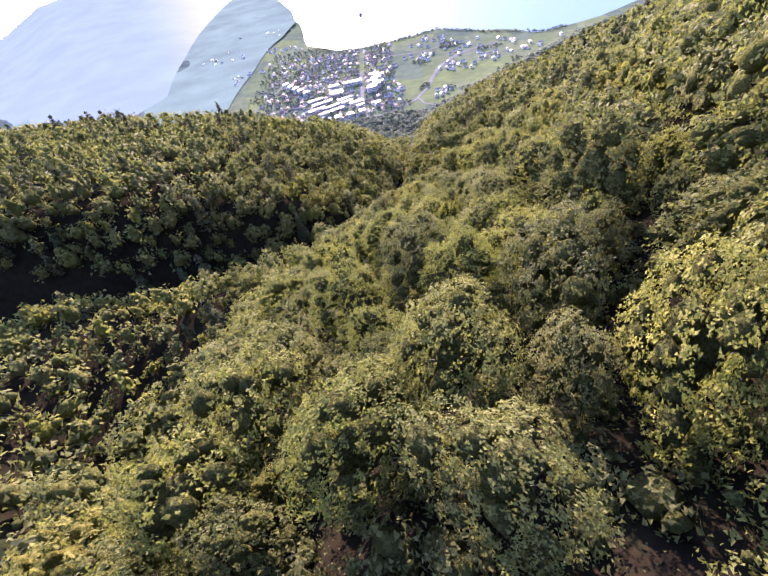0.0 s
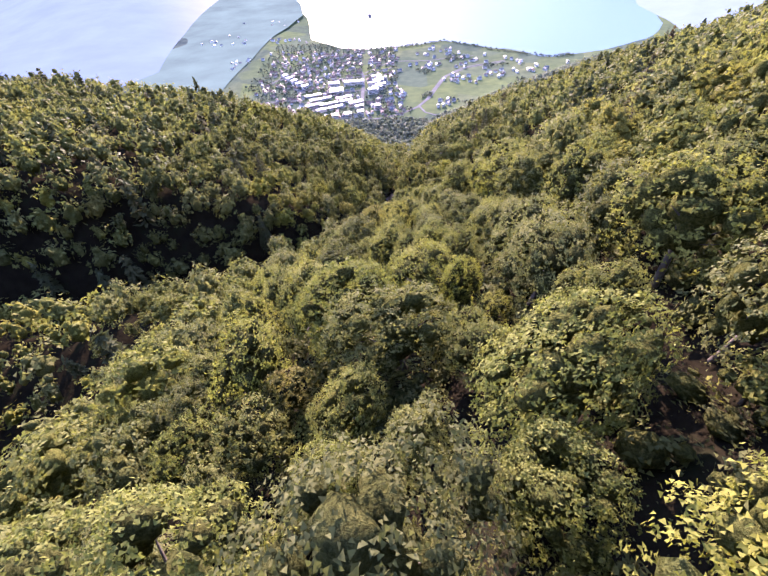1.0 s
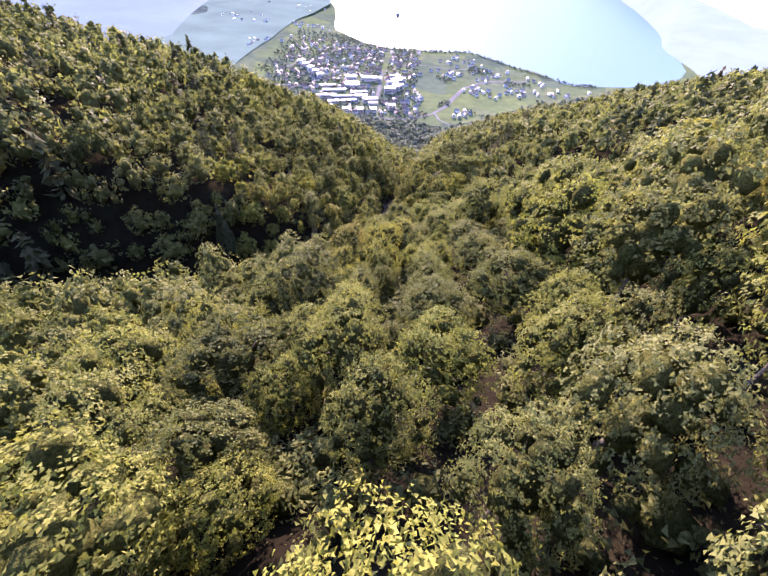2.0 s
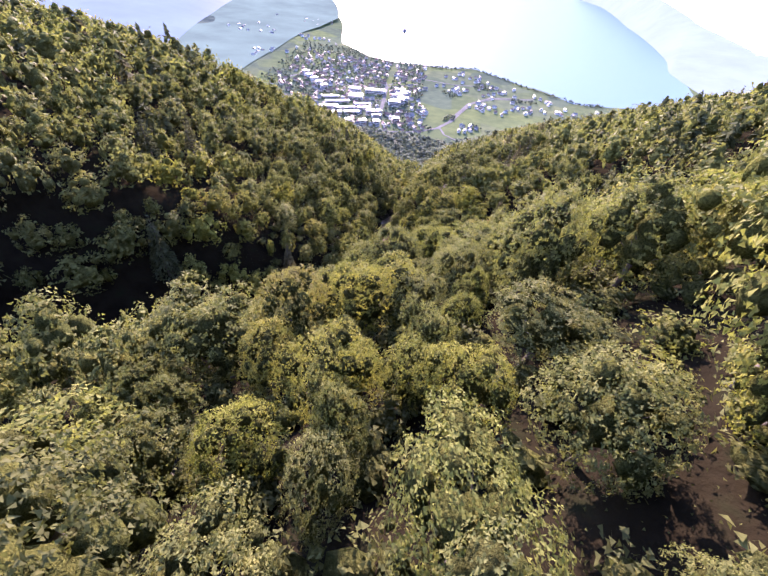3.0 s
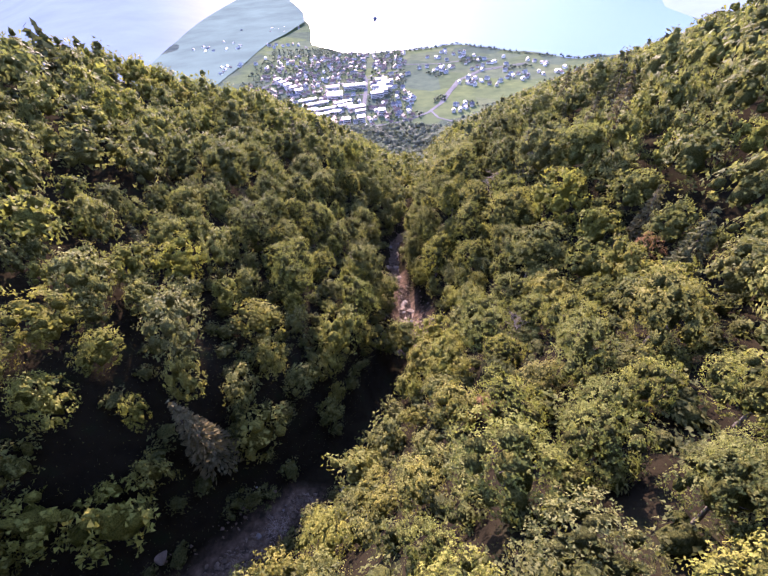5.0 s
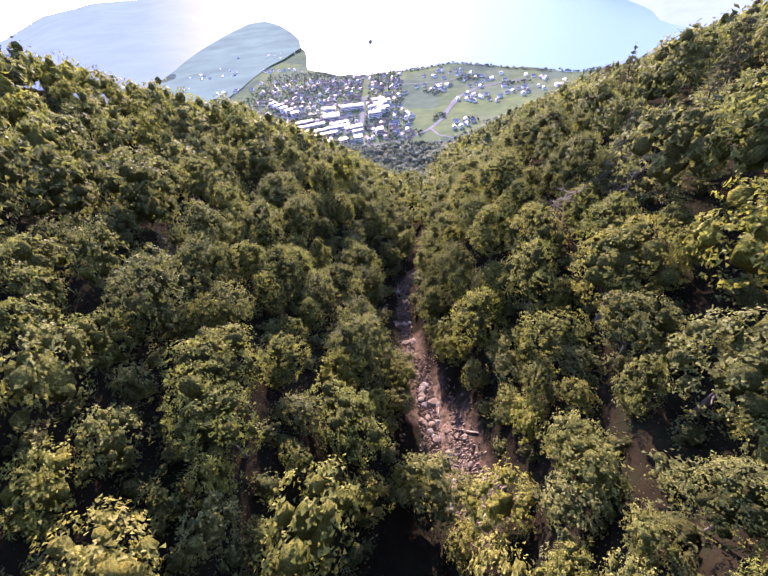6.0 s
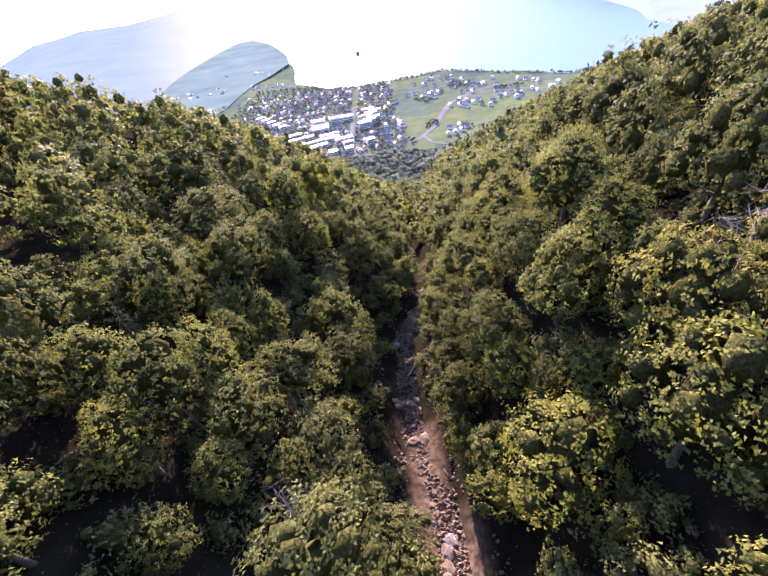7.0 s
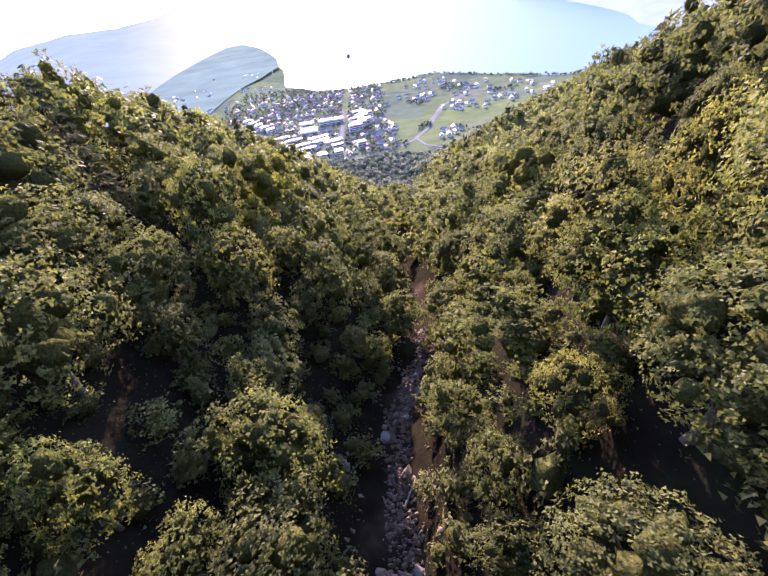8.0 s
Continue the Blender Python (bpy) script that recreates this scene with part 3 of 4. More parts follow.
# nearness to the line of flight, which runs over the spur and down the ravine
plan = np.where((ty >= -6) & (ty <= 285), np.hypot((tx - 1) * np.where(tx < -14, 0.8, 1.0), np.maximum(312.5 - 0.5 * np.minimum(ty, 236) - (tz + tall), 0)), np.where(ty > 285, np.hypot(tx - 1, np.hypot(ty - 245, 194 - tz - tall)) * 0.62, 400.0 + np.abs(tx)))

LABELS = ["olive-green broadleaved tree with a dense rounded crown on the slope", "sunlit broadleaved tree with a lumpy leafy crown",
          "broadleaved tree with a wide dark green crown among others", "young broadleaved tree with a loose light green crown",
          "spreading broadleaved tree with a bushy crown in backlight", "yellowish green broadleaved tree in the forest"]
protos = [tree_prototype("broadleaved_tree", 100 + i, 4.0, 8.6, 7600, 0.165, LABELS[i]) for i in range(6)]
light_protos = [tree_prototype("broadleaved_tree", 120 + i, 4.0, 8.6, 3400, 0.22, LABELS[i]) for i in range(6)]
BRIGHT_LABELS = ["bright yellow-green broadleaved tree in full sun", "low bushy yellow-green tree on the spur", "light green broadleaved tree with a feathery crown"]
bright_protos = [tree_prototype("broadleaved_tree", 140 + i, 4.0, 8.6, 7600, 0.165, BRIGHT_LABELS[i], leaf_bright) for i in range(3)]
bright_light_protos = [tree_prototype("broadleaved_tree", 150 + i, 4.0, 8.6, 3400, 0.22, BRIGHT_LABELS[i], leaf_bright) for i in range(3)]


def placed(i, radius=4.0, height=8.6):
    stretch = 1 + 0.18 * math.sin(spin[i] * 7.3)
    lean = Euler((radians(rng.uniform(-6, 6)), radians(rng.uniform(-6, 6)), radians(spin[i])))
    return Matrix.LocRotScale((tx[i], ty[i], tz[i] - 0.3), lean, (size[i] / radius * stretch, size[i] / radius / stretch, tall[i] / height))


def set_down(root, m):
    """A copy of a prototype at a pose that also scales it."""
    ob = copy_thing(root, Matrix())
    ob.matrix_basis = m
    return ob


broad = np.nonzero(~conifer)[0]
broad = broad[np.argsort(plan[broad])]
near_broad, edge_broad, mid_broad, far_broad = broad[:300], broad[300:660], broad[660:1400], broad[1400:]
settled = set()
for n, i in enumerate(near_broad):
    sunny = tone[i] > 0.72
    root = ((bright_protos if sunny else protos) if n < 92 else (bright_light_protos if sunny else light_protos))[n % (3 if sunny else 6)]
    if root.name in settled:
        set_down(root, placed(i))
    else:
        settled.add(root.name)
        root.matrix_basis = placed(i)

for k, (x, y, r, h) in enumerate([(34.9, 193.4, 2.1, 7.5), (4.0, 151.0, 1.3, 3.6), (8.5, 171.0, 1.4, 4.0)]):
    rusty = tree_prototype("broadleaved_tree", 160 + k, r, h, 1600, 0.17, "small broadleaved tree with rust-brown withered leaves", leaf_rust)
    rusty.matrix_basis = pose(x, y, float(ground(x, y)) - 0.2)

firs = np.nonzero(conifer)[0]
firs = firs[np.argsort(plan[firs])]


def fir_prototype(seed, label):
    root = thing("conifer", label, "tree", "conifers of the slope", Matrix())
    v, f = trunk_mesh(seed, 13.0, 0.2, 0, 1, 1.02)
    mesh_object("trunk", v, f, bark, root, smooth=True)
    ob = quads_object("crown", fir(seed, 1500, 0.04) * 13.0, fir_near)
    ob.parent = root
    return root


fir_protos = [fir_prototype(300 + i, s) for i, s in enumerate(["dark green spruce with drooping branches", "thin brownish conifer with sparse needles", "slender dark conifer rising over the leafy crowns"])]
for n, i in enumerate(firs[:40]):
    root, m = fir_protos[n % 3], Matrix.LocRotScale((tx[i], ty[i], tz[i] - 0.3), Euler((0, 0, radians(spin[i]))), [(size[i] * 3.6) / 13.0] * 3)
    if n < 3:
        root.matrix_basis = m
    else:
        set_down(root, m)


# ---- undergrowth between the trees ----
def shrub_prototype(seed, label):
    root = thing("shrub", label, "shrub", "undergrowth of the slope", Matrix())
    v, f = tube([(0, 0, -0.4), (0.15, 0.1, 0.6), (0.1, 0.25, 1.4), (0.3, 0.2, 2.2)], [0.09, 0.07, 0.05, 0.02], 5)
    mesh_object("stem", v, f, bark, root)
    q, cv, cf = crown(seed, 420, 0.26 / 2.0, 10)
    scale = np.array([2.0, 2.0, 1.7])
    ob = quads_object("foliage", q * scale, leaf_near, corners=3)
    ob.parent = root
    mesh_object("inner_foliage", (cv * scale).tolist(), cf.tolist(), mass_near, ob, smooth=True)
    return root


shrubs = [shrub_prototype(400 + i, s) for i, s in enumerate(["low green shrub under the trees", "bushy olive-green shrub on the spur", "yellowish shrub between the crowns", "dense dark green bush beside the ravine"])]
sx, sy = scatter(-26, 30, 2, 290, 4.6)
sd, sz, ss = bed_at(sx, sy)
ok = (sd > 3.2) & ~((np.abs(sx - 4.0) < 6.0) & (sy > 197) & (sy < 228))
sx, sy = sx[ok], sy[ok]
gap = np.array([np.hypot(tx - a, ty - b).min() for a, b in zip(sx, sy)])
room = (312.5 - 0.5 * sy - ground(sx, sy) - np.sqrt(np.maximum(72 - sx ** 2, 4))) / 3.0
pick = np.argsort(-gap + 0.04 * np.abs(sx) + np.where(room > 0.4, 0, 99))[:300]
for n, k in enumerate(pick):
    m = Matrix.LocRotScale((sx[k], sy[k], float(ground(sx[k], sy[k]))), Euler((0, 0, n * 2.1)), [rng.uniform(0.8, 1.35)] * 2 + [min(room[k], rng.uniform(0.7, 1.2))])
    if n < 4:
        shrubs[n].matrix_basis = m
    else:
        set_down(shrubs[n % 4], m)


def forest(name, chosen, kinds, mats, label, height, tall_of, wide_of, corners=3):
    """Many trees in one mesh, each turned, sized and toned on its own."""
    leaf_parts, leaf_tone, core_v, core_f, core_tone, base = [], [], [], [], [], 0
    for n, i in enumerate(chosen):
        q, cv, cf = kinds[n % len(kinds)]
        a = radians(spin[i])
        rot = np.array([[math.cos(a), -math.sin(a), 0], [math.sin(a), math.cos(a), 0], [0, 0, 1]])
        stretch = 1 + 0.2 * math.sin(spin[i] * 7.3)
        scale = np.array([wide_of(i) * stretch, wide_of(i) / stretch, tall_of(i)])
        place = np.array([tx[i], ty[i], tz[i] + height * tall[i]])
        leaf_parts.append((q * scale) @ rot.T + place)
        leaf_tone.append(np.full(len(q) // corners, tone[i]))
        if len(cv):
            core_v.append((cv * scale) @ rot.T + place)
            core_f.append(cf + base)
            core_tone.append(np.full(len(cf), tone[i]))
            base += len(cv)
    ob = quads_object(name, np.concatenate(leaf_parts), mats[0], np.concatenate(leaf_tone), corners)
    tagged(ob, label, "forest", kind="stuff")
    if core_v:
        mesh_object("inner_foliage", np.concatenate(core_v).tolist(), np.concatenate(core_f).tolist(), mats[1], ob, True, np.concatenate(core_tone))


edge_kinds = [crown(480 + i, 1300, 0.088, 26, 0.56) for i in range(5)]
mid_kinds = [crown(500 + i, 500, 0.14, 16, 0.6) for i in range(7)]
far_kinds = [crown(600 + i, 76, 0.28, 6, 0.74) for i in range(9)]
leaf_pair, fir_pair = (leaf_far, mass_far), (fir_far, fir_far)
forest("woodland", edge_broad, edge_kinds, leaf_pair, "leafy broadleaved woodland flanking the spur and the ravine", 0.18, lambda i: tall[i] * 0.82 / 1.75, lambda i: size[i])
forest("woodland", mid_broad, mid_kinds, leaf_pair, "dense broadleaved woodland on both sides of the ravine", 0.18, lambda i: tall[i] * 0.82 / 1.75, lambda i: size[i] * 1.02)
forest("woodland", far_broad, far_kinds, leaf_pair, "hazy broadleaved forest on the far ridges", 0.18, lambda i: tall[i] * 0.82 / 1.75, lambda i: size[i] * 1.08)
none = (np.zeros((0, 3)), np.zeros((0, 3), int))
fir_kinds = [(fir(700 + i, 100, 0.17), *none) for i in range(4)]
forest("conifer_wood", firs[40:], fir_kinds, fir_pair, "scattered dark conifers among the broadleaved trees", -0.02, lambda i: size[i] * 3.6, lambda i: size[i] * 3.2, 4)

# ---- ferns and brambles on the forest floor ----
bx, by = scatter(-34, 40, 0, 300, 3.7)
b_d, b_z, b_s = bed_at(bx, by)
b_room = 312.5 - 0.5 * by - 3.0 * np.exp(-((by - 105) / 40.0) ** 2) - ground(bx, by) - np.sqrt(np.maximum(72 - (bx - 2) ** 2, 4))
ok = (b_d > 3.6) & ~((np.abs(bx - 4.5) < 4.2) & (by > 199) & (by < 226)) & (b_room > 0.8)
tree_place = tx, ty, tz, size, tall, tone, spin
tx, ty, tz = bx[ok], by[ok], ground(bx[ok], by[ok])
# dark tones only: shade in the gaps is put into the bushes' colour
size, spin, tone = rng.uniform(1.5, 2.6, len(tx)), rng.uniform(0, 360, len(tx)), rng.uniform(0.0, 0.2, len(tx))
tall = np.minimum(size * rng.uniform(0.8, 1.5, len(tx)), b_room[ok])
forest("thicket", np.arange(len(tx)), [crown(440 + i, 150, 0.16, 1, 0.72) for i in range(5)], leaf_pair, "low dark green bushes filling the gaps between the trees", -0.08, lambda i: tall[i] / 1.6, lambda i: size[i])
tx, ty, tz, size, tall, tone, spin = tree_place

fx, fy = scatter(-44, 48, 2, 290, 0.62)
fd, fz, fs = bed_at(fx, fy)
ok = (fd > 2.6) & ~((np.abs(fx - 4.5) < 3.6) & (fy > 199) & (fy < 226))
fx, fy = fx[ok], fy[ok]
at = np.stack([fx, fy, ground(fx, fy) + rng.uniform(0.1, 0.7, len(fx))], 1)
up = np.tile(np.array([0.0, 0.0, 1.0]), (len(at), 1))
# floor plants keep to the darkest tones, painting in the shade under the trees
floor_plants = quads_object("undergrowth", leaf_quads(rng, at, unit(up + rng.normal(size=at.shape) * 0.35), 0.14, 0.1, unit(up + rng.normal(size=at.shape) * 0.5)), leaf_far, rng.uniform(0.0, 0.25, len(at)), 3)
tagged(floor_plants, "low dark green ferns and brambles on the forest floor", "undergrowth", kind="stuff")


# ---- the ravine's bed: boulders, rubble, driftwood ----
def along_bed(y):
    return np.interp(y, BED[5:, 1], BED[5:, 0])


def boulder_mesh(seed):
    rr = random.Random(seed)
    bm = bmesh.new()
    bmesh.ops.create_icosphere(bm, subdivisions=2, radius=0.5)
    ax = Vector((rr.uniform(0.8, 1.3), rr.uniform(0.6, 1.0), rr.uniform(0.45, 0.8)))
    for v in bm.verts:
        n = noise.noise(v.co * 2.2 + Vector((seed * 3.1, 0, 0)))
        p = v.co * (1 + 0.45 * n)
        p = Vector((round(p.x * 3.2) / 3.2 * 0.4 + p.x * 0.6, p.y, round(p.z * 2.6) / 2.6 * 0.4 + p.z * 0.6))
        v.co = Vector((p.x * ax.x, p.y * ax.y, p.z * ax.z))
    me = bpy.data.meshes.new("boulder")
    bm.to_mesh(me)
    bm.free()
    return me


boulder_meshes = []
for i in range(8):
    me = boulder_mesh(i)
    me.materials.append(earth_stone if i % 3 else stone)
    boulder_meshes.append(me)
srng = random.Random(8)


def bed_spot():
    """A place on the open bed or on the bare scar that runs into it."""
    u = srng.random()
    if u < 0.5:
        y = srng.uniform(205, 290)
        x = float(along_bed(y)) + srng.gauss(0, 2.0)
    elif u < 0.85:
        y = srng.uniform(198, 225)
        x = 5.0 - (y - 200) * 0.14 + srng.gauss(0, 1.35)
    else:
        y = srng.uniform(140, 172)
        x = float(along_bed(y)) + srng.gauss(0, 3.0)
    return x, y


for i in range(260):
    x, y = bed_spot()
    s = 0.35 + 1.5 * srng.random() ** 3
    ob = new("boulder", boulder_meshes[srng.randrange(8)])
    ob.matrix_world = Matrix.LocRotScale((x, y, float(ground(x, y)) + 0.12 * s), Euler((srng.uniform(-0.3, 0.3), srng.uniform(-0.3, 0.3), srng.uniform(0, 6.28))), (s, s, s))
    grey = ob.data.materials[0] == stone
    tagged(ob, "grey angular boulder in the ravine bed" if grey else "reddish brown earth-stained boulder in the ravine bed", "boulder", "boulders in the ravine")

rv, rf = [], []
for i in range(12000):
    x, y = bed_spot()
    s = 0.1 + 0.4 * srng.random() ** 2
    a = srng.uniform(0, 6.28)
    z = float(ground(x, y)) + 0.05
    base = len(rv)
    for k in range(4):
        t = a + k * 1.571 + srng.uniform(-0.4, 0.4)
        rv.append((x + math.cos(t) * s, y + math.sin(t) * s * 0.8, z - 0.12))
    rv.append((x + srng.uniform(-0.1, 0.1), y, z + s * srng.uniform(0.5, 0.9)))
    rv.append((x + math.cos(a) * s * 0.5, y + math.sin(a) * s * 0.5, z + s * srng.uniform(0.4, 0.8)))
    rf += [(base, base + 1, base + 5), (base + 1, base + 2, base + 4, base + 5), (base + 2, base + 3, base + 4), (base + 3, base, base + 5, base + 4)]
rubble = mesh_object("rubble", rv, rf, earth_stone)
tagged(rubble, "loose reddish brown rubble along the ravine", "rubble", kind="stuff")


def log(x, y, heading, length, radius, mat, label):
    pts = []
    for k in range(6):
        s = k / 5
        px, py = x + math.sin(radians(heading)) * length * (s - 0.5), y + math.cos(radians(heading)) * length * (s - 0.5)
        pts.append((px, py, float(ground(px, py)) + radius * 0.9 + 0.25))
    v, f = tube(pts, [radius * (1 - 0.12 * k) for k in range(6)], 7)
    f += [tuple(range(6, -1, -1)), tuple(35 + k for k in range(7))]
    tagged(mesh_object("fallen_log", v, f, mat, smooth=True), label, "log", "driftwood in the ravine")


log(3.0, 222, 12, 7.5, 0.17, dead_wood, "bleached fallen trunk lying along the ravine bed")
log(5.6, 213, -38, 5.0, 0.14, dead_wood, "pale broken trunk across the rubble")
log(4.2, 211, 60, 3.8, 0.1, dead_wood, "thin bleached pole on the rubble")
log(0.6, 236, -20, 6.0, 0.15, bark, "dark fallen trunk in the ravine bed")
log(-36, 156, 70, 7.0, 0.16, dead_wood, "grey fallen trunk in the shaded ravine")
log(-1.2, 256, 25, 5.0, 0.14, dead_wood, "weathered trunk jammed between boulders")


def dead_tree(x, y, height, spread, label, seed):
    root = thing("dead_tree", label, "tree", "dead trees", pose(x, y, float(ground(x, y)) - 0.2))
    v, f = trunk_mesh(seed, height, 0.13, 0, 1)
    mesh_object("trunk", v, f, dead_wood, root, smooth=True)
    rr = random.Random(seed)
    for i in range(16):
        a, s = 2.4 * i, rr.uniform(0.35, 0.95)
        base = Vector((0, 0, height * s - 0.5))
        out = Vector((math.cos(a), math.sin(a), rr.uniform(0.1, 0.9))).normalized() * spread * (1.15 - s * 0.6)
        parts = [tube([base, base + out * 0.55, base + out + Vector((0, 0, 0.2))], [0.06, 0.035, 0.012], 4)]
        for j in range(5):
            q = base + out * rr.uniform(0.4, 1.0)
            w = Vector((rr.uniform(-1, 1), rr.uniform(-1, 1), rr.uniform(-0.2, 0.8))).normalized() * spread * 0.35
            parts.append(tube([q, q + w * 0.6, q + w], [0.025, 0.016, 0.006], 3))
        v, f = joined(parts)
        mesh_object("branch", v, f, dead_wood, root)


for k, (x, y, h, s, text) in enumerate([(22, 232, 9, 3.2, "leafless grey tree standing in the green slope"), (-9, 150, 6, 2.8, "bare reddish dead tree on the spur"),
                                         (-15, 153, 5, 2.6, "pale bare shrub at the edge of the ravine"), (-10, 58, 7, 2.6, "grey leafless tree among green crowns"),
                                         (30, 232, 8, 3.0, "withered tree with bare twigs"), (-19, 166, 6, 2.4, "dead conifer with rusty bare branches"),
                                         (14, 182, 6, 2.2, "small bare tree in the scrub"), (-12, 224, 7, 3.0, "grey dead tree with splayed branches")]):
    dead_tree(x, y, h, s, text, 900 + k)


# ---- the town on the plain ----
asphalt = plain("road_surface", (0.12, 0.12, 0.12), 0.8, 0.05, 0.15, bump=0, spec=0.0)
render_white = plain("white_render", (0.55, 0.54, 0.52), 0.7, 0.2, 0.1, bump=0, spec=0.0)
render_warm = plain("warm_render", (0.5, 0.44, 0.36), 0.75, 0.2, 0.15, bump=0, spec=0.0)
tile_roof = plain("tile_roof", (0.16, 0.1, 0.08), 0.55, 0.3, 0.25, bump=0, spec=0.3)
slate_roof = plain("slate_roof", (0.1, 0.1, 0.115), 0.4, 0.3, 0.2, bump=0, spec=0.4)
metal_roof = plain("pale_metal_roof", (0.12, 0.124, 0.132), 0.45, 0.2, 0.15, metal=0.0, spec=0.4, bump=0)
white_roof = plain("white_flat_roof", (0.135, 0.135, 0.14), 0.6, 0.2, 0.08, bump=0, spec=0.2)
window_glass = plain("dark_window", (0.05, 0.06, 0.07), 0.12, 0.5, 0.1, bump=0)


def box(bm, lo, hi):
    m = Matrix.LocRotScale([(a + b) / 2 for a, b in zip(lo, hi)], None, [b - a for a, b in zip(lo, hi)])
    bmesh.ops.create_cube(bm, size=1.0, matrix=m)


def part(name, bm, mat, parent, label=""):
    me = bpy.data.meshes.new(name)
    bm.to_mesh(me)
    bm.free()
    me.materials.append(mat)
    ob = new(name, me)
    ob.parent = parent
    if label:
        ob["label"] = label
    return ob


def gable(bm, w, l, eave, ridge, over=0.6):
    a, b = w / 2 + over, l / 2 + over
    v = [bm.verts.new(p) for p in ((-a, -b, eave), (a, -b, eave), (a, b, eave), (-a, b, eave), (0, -b, ridge), (0, b, ridge), (-a, -b, eave - 0.3), (a, -b, eave - 0.3), (a, b, eave - 0.3), (-a, b, eave - 0.3))]
    for f in ((0, 4, 5, 3), (4, 1, 2, 5), (0, 1, 4), (2, 3, 5), (6, 7, 1, 0), (7, 8, 2, 1), (8, 9, 3, 2), (9, 6, 0, 3), (9, 8, 7, 6)):
        bm.faces.new([v[i] for i in f])


def house_prototype(w, l, eave, ridge, wall, roof, label, name="house", group="houses of the town"):
    root = thing(name, label, "house", group, Matrix())
    bm = bmesh.new()
    box(bm, (-w / 2, -l / 2, -1.5), (w / 2, l / 2, eave))
    part("wall", bm, wall, root)
    bm = bmesh.new()
    gable(bm, w, l, eave, ridge)
    part("roof", bm, roof, root)
    bm = bmesh.new()
    box(bm, (w * 0.2, l * 0.1, eave), (w * 0.2 + 0.8, l * 0.1 + 0.8, ridge + 0.7))
    part("chimney", bm, wall, root)
    for sx in (-1, 1):
        for k in range(3):
            bm = bmesh.new()
            y = -l / 2 + l * (k + 0.5) / 3
            box(bm, (sx * w / 2 - 0.05, y - 0.7, eave * 0.45), (sx * w / 2 + 0.05, y + 0.7, eave * 0.8))
            part("window", bm, window_glass, root)
    return root


houses = [house_prototype(7.5, 10, 5.5, 8.5, render_white, tile_roof, "white house with a brown tiled gable roof"),
          house_prototype(8, 11, 6, 9.5, render_white, slate_roof, "white house with a dark shining slate roof"),
          house_prototype(7, 9, 5, 7.8, render_warm, tile_roof, "ochre house with a tiled roof"),
          house_prototype(9, 13, 6.5, 9.5, render_white, metal_roof, "large white house with a pale metal roof"),
          house_prototype(8, 17, 6.5, 9.5, render_warm, slate_roof, "long terraced house with a slate roof")]
houses_used = [False] * 5


def settle(kind, x, y, turn):
    root, m = houses[kind], pose(x, y, float(ground(x, y)), 0, 0, turn) @ Matrix.Scale(0.68, 4)
    if houses_used[kind]:
        set_down(root, m)
    else:
        houses_used[kind] = True
        root.matrix_basis = m



def hall(x, y, w, l, h, turn, label, roof=None, lights=0):
    """A flat-roofed works hall or block with a raised roof edge and a row of window strips."""
    root = thing("works_hall" if h < 9 else "apartment_block", label, "building", "large buildings of the town", pose(x, y, float(ground(x, y)), 0, 0, turn))
    bm = bmesh.new()
    box(bm, (-w / 2, -l / 2, -1.5), (w / 2, l / 2, h))
    part("wall", bm, render_white, root)
    bm = bmesh.new()
    box(bm, (-w / 2 - 0.3, -l / 2 - 0.3, h), (w / 2 + 0.3, l / 2 + 0.3, h + 0.6))
    part("roof", bm, roof or white_roof, root)
    for s in range(max(1, int(h // 3))):
        bm = bmesh.new()
        box(bm, (-w / 2 + 0.8, -l / 2 - 0.06, 1.0 + 3 * s), (w / 2 - 0.8, -l / 2 + 0.06, 2.4 + 3 * s))
        part("window_strip", bm, window_glass, root)
    for k in range(lights):
        bm = bmesh.new()
        u = (k % 4 + 0.5) / 4 - 0.5
        q = (k // 4 + 0.5) / max(1, (lights + 3) // 4) - 0.5
        box(bm, (u * w - w * 0.08, q * l - l * 0.1, h + 0.6), (u * w + w * 0.08, q * l + l * 0.1, h + 1.3))
        part("skylight", bm, slate_roof, root)


hall(-118, 948, 30, 26, 8, 6, "wide white works hall with rows of dark skylights", lights=8)
hall(-82, 1003, 46, 15, 8, 4, "long white works hall with a flat roof", lights=4)
hall(-128, 1000, 26, 15, 8, 4, "white works hall with a flat roof")
hall(-70, 866, 30, 13, 7, 18, "white flat-roofed hall beside the avenue", lights=0)
hall(-62, 845, 18, 8, 6, 18, "low white shed beside the hall")
for i, (x, y, w, l) in enumerate([(-150, 905, 48, 5), (-128, 872, 40, 5), (-112, 850, 30, 7), (-140, 838, 22, 7), (-98, 905, 34, 6), (-160, 868, 38, 6), (-92, 886, 26, 7), (-170, 930, 36, 7)]):
    hall(x, y, w, l, 5, 20 + i % 3, "long narrow shed with a metal roof", metal_roof if i % 2 else slate_roof)
for i, (x, y) in enumerate([(-108, 792), (-82, 797), (-58, 803), (-24, 832)]):
    hall(x, y, 12, 11, 9.5, 12, "small white apartment block at the edge of town", slate_roof, lights=0)
for i in range(7):
    hall(-34 + 7 * (i % 3) + i, 930 + 16 * i, 24, 8, 10, 10, "white slab of flats in a row", white_roof if i % 2 else metal_roof)
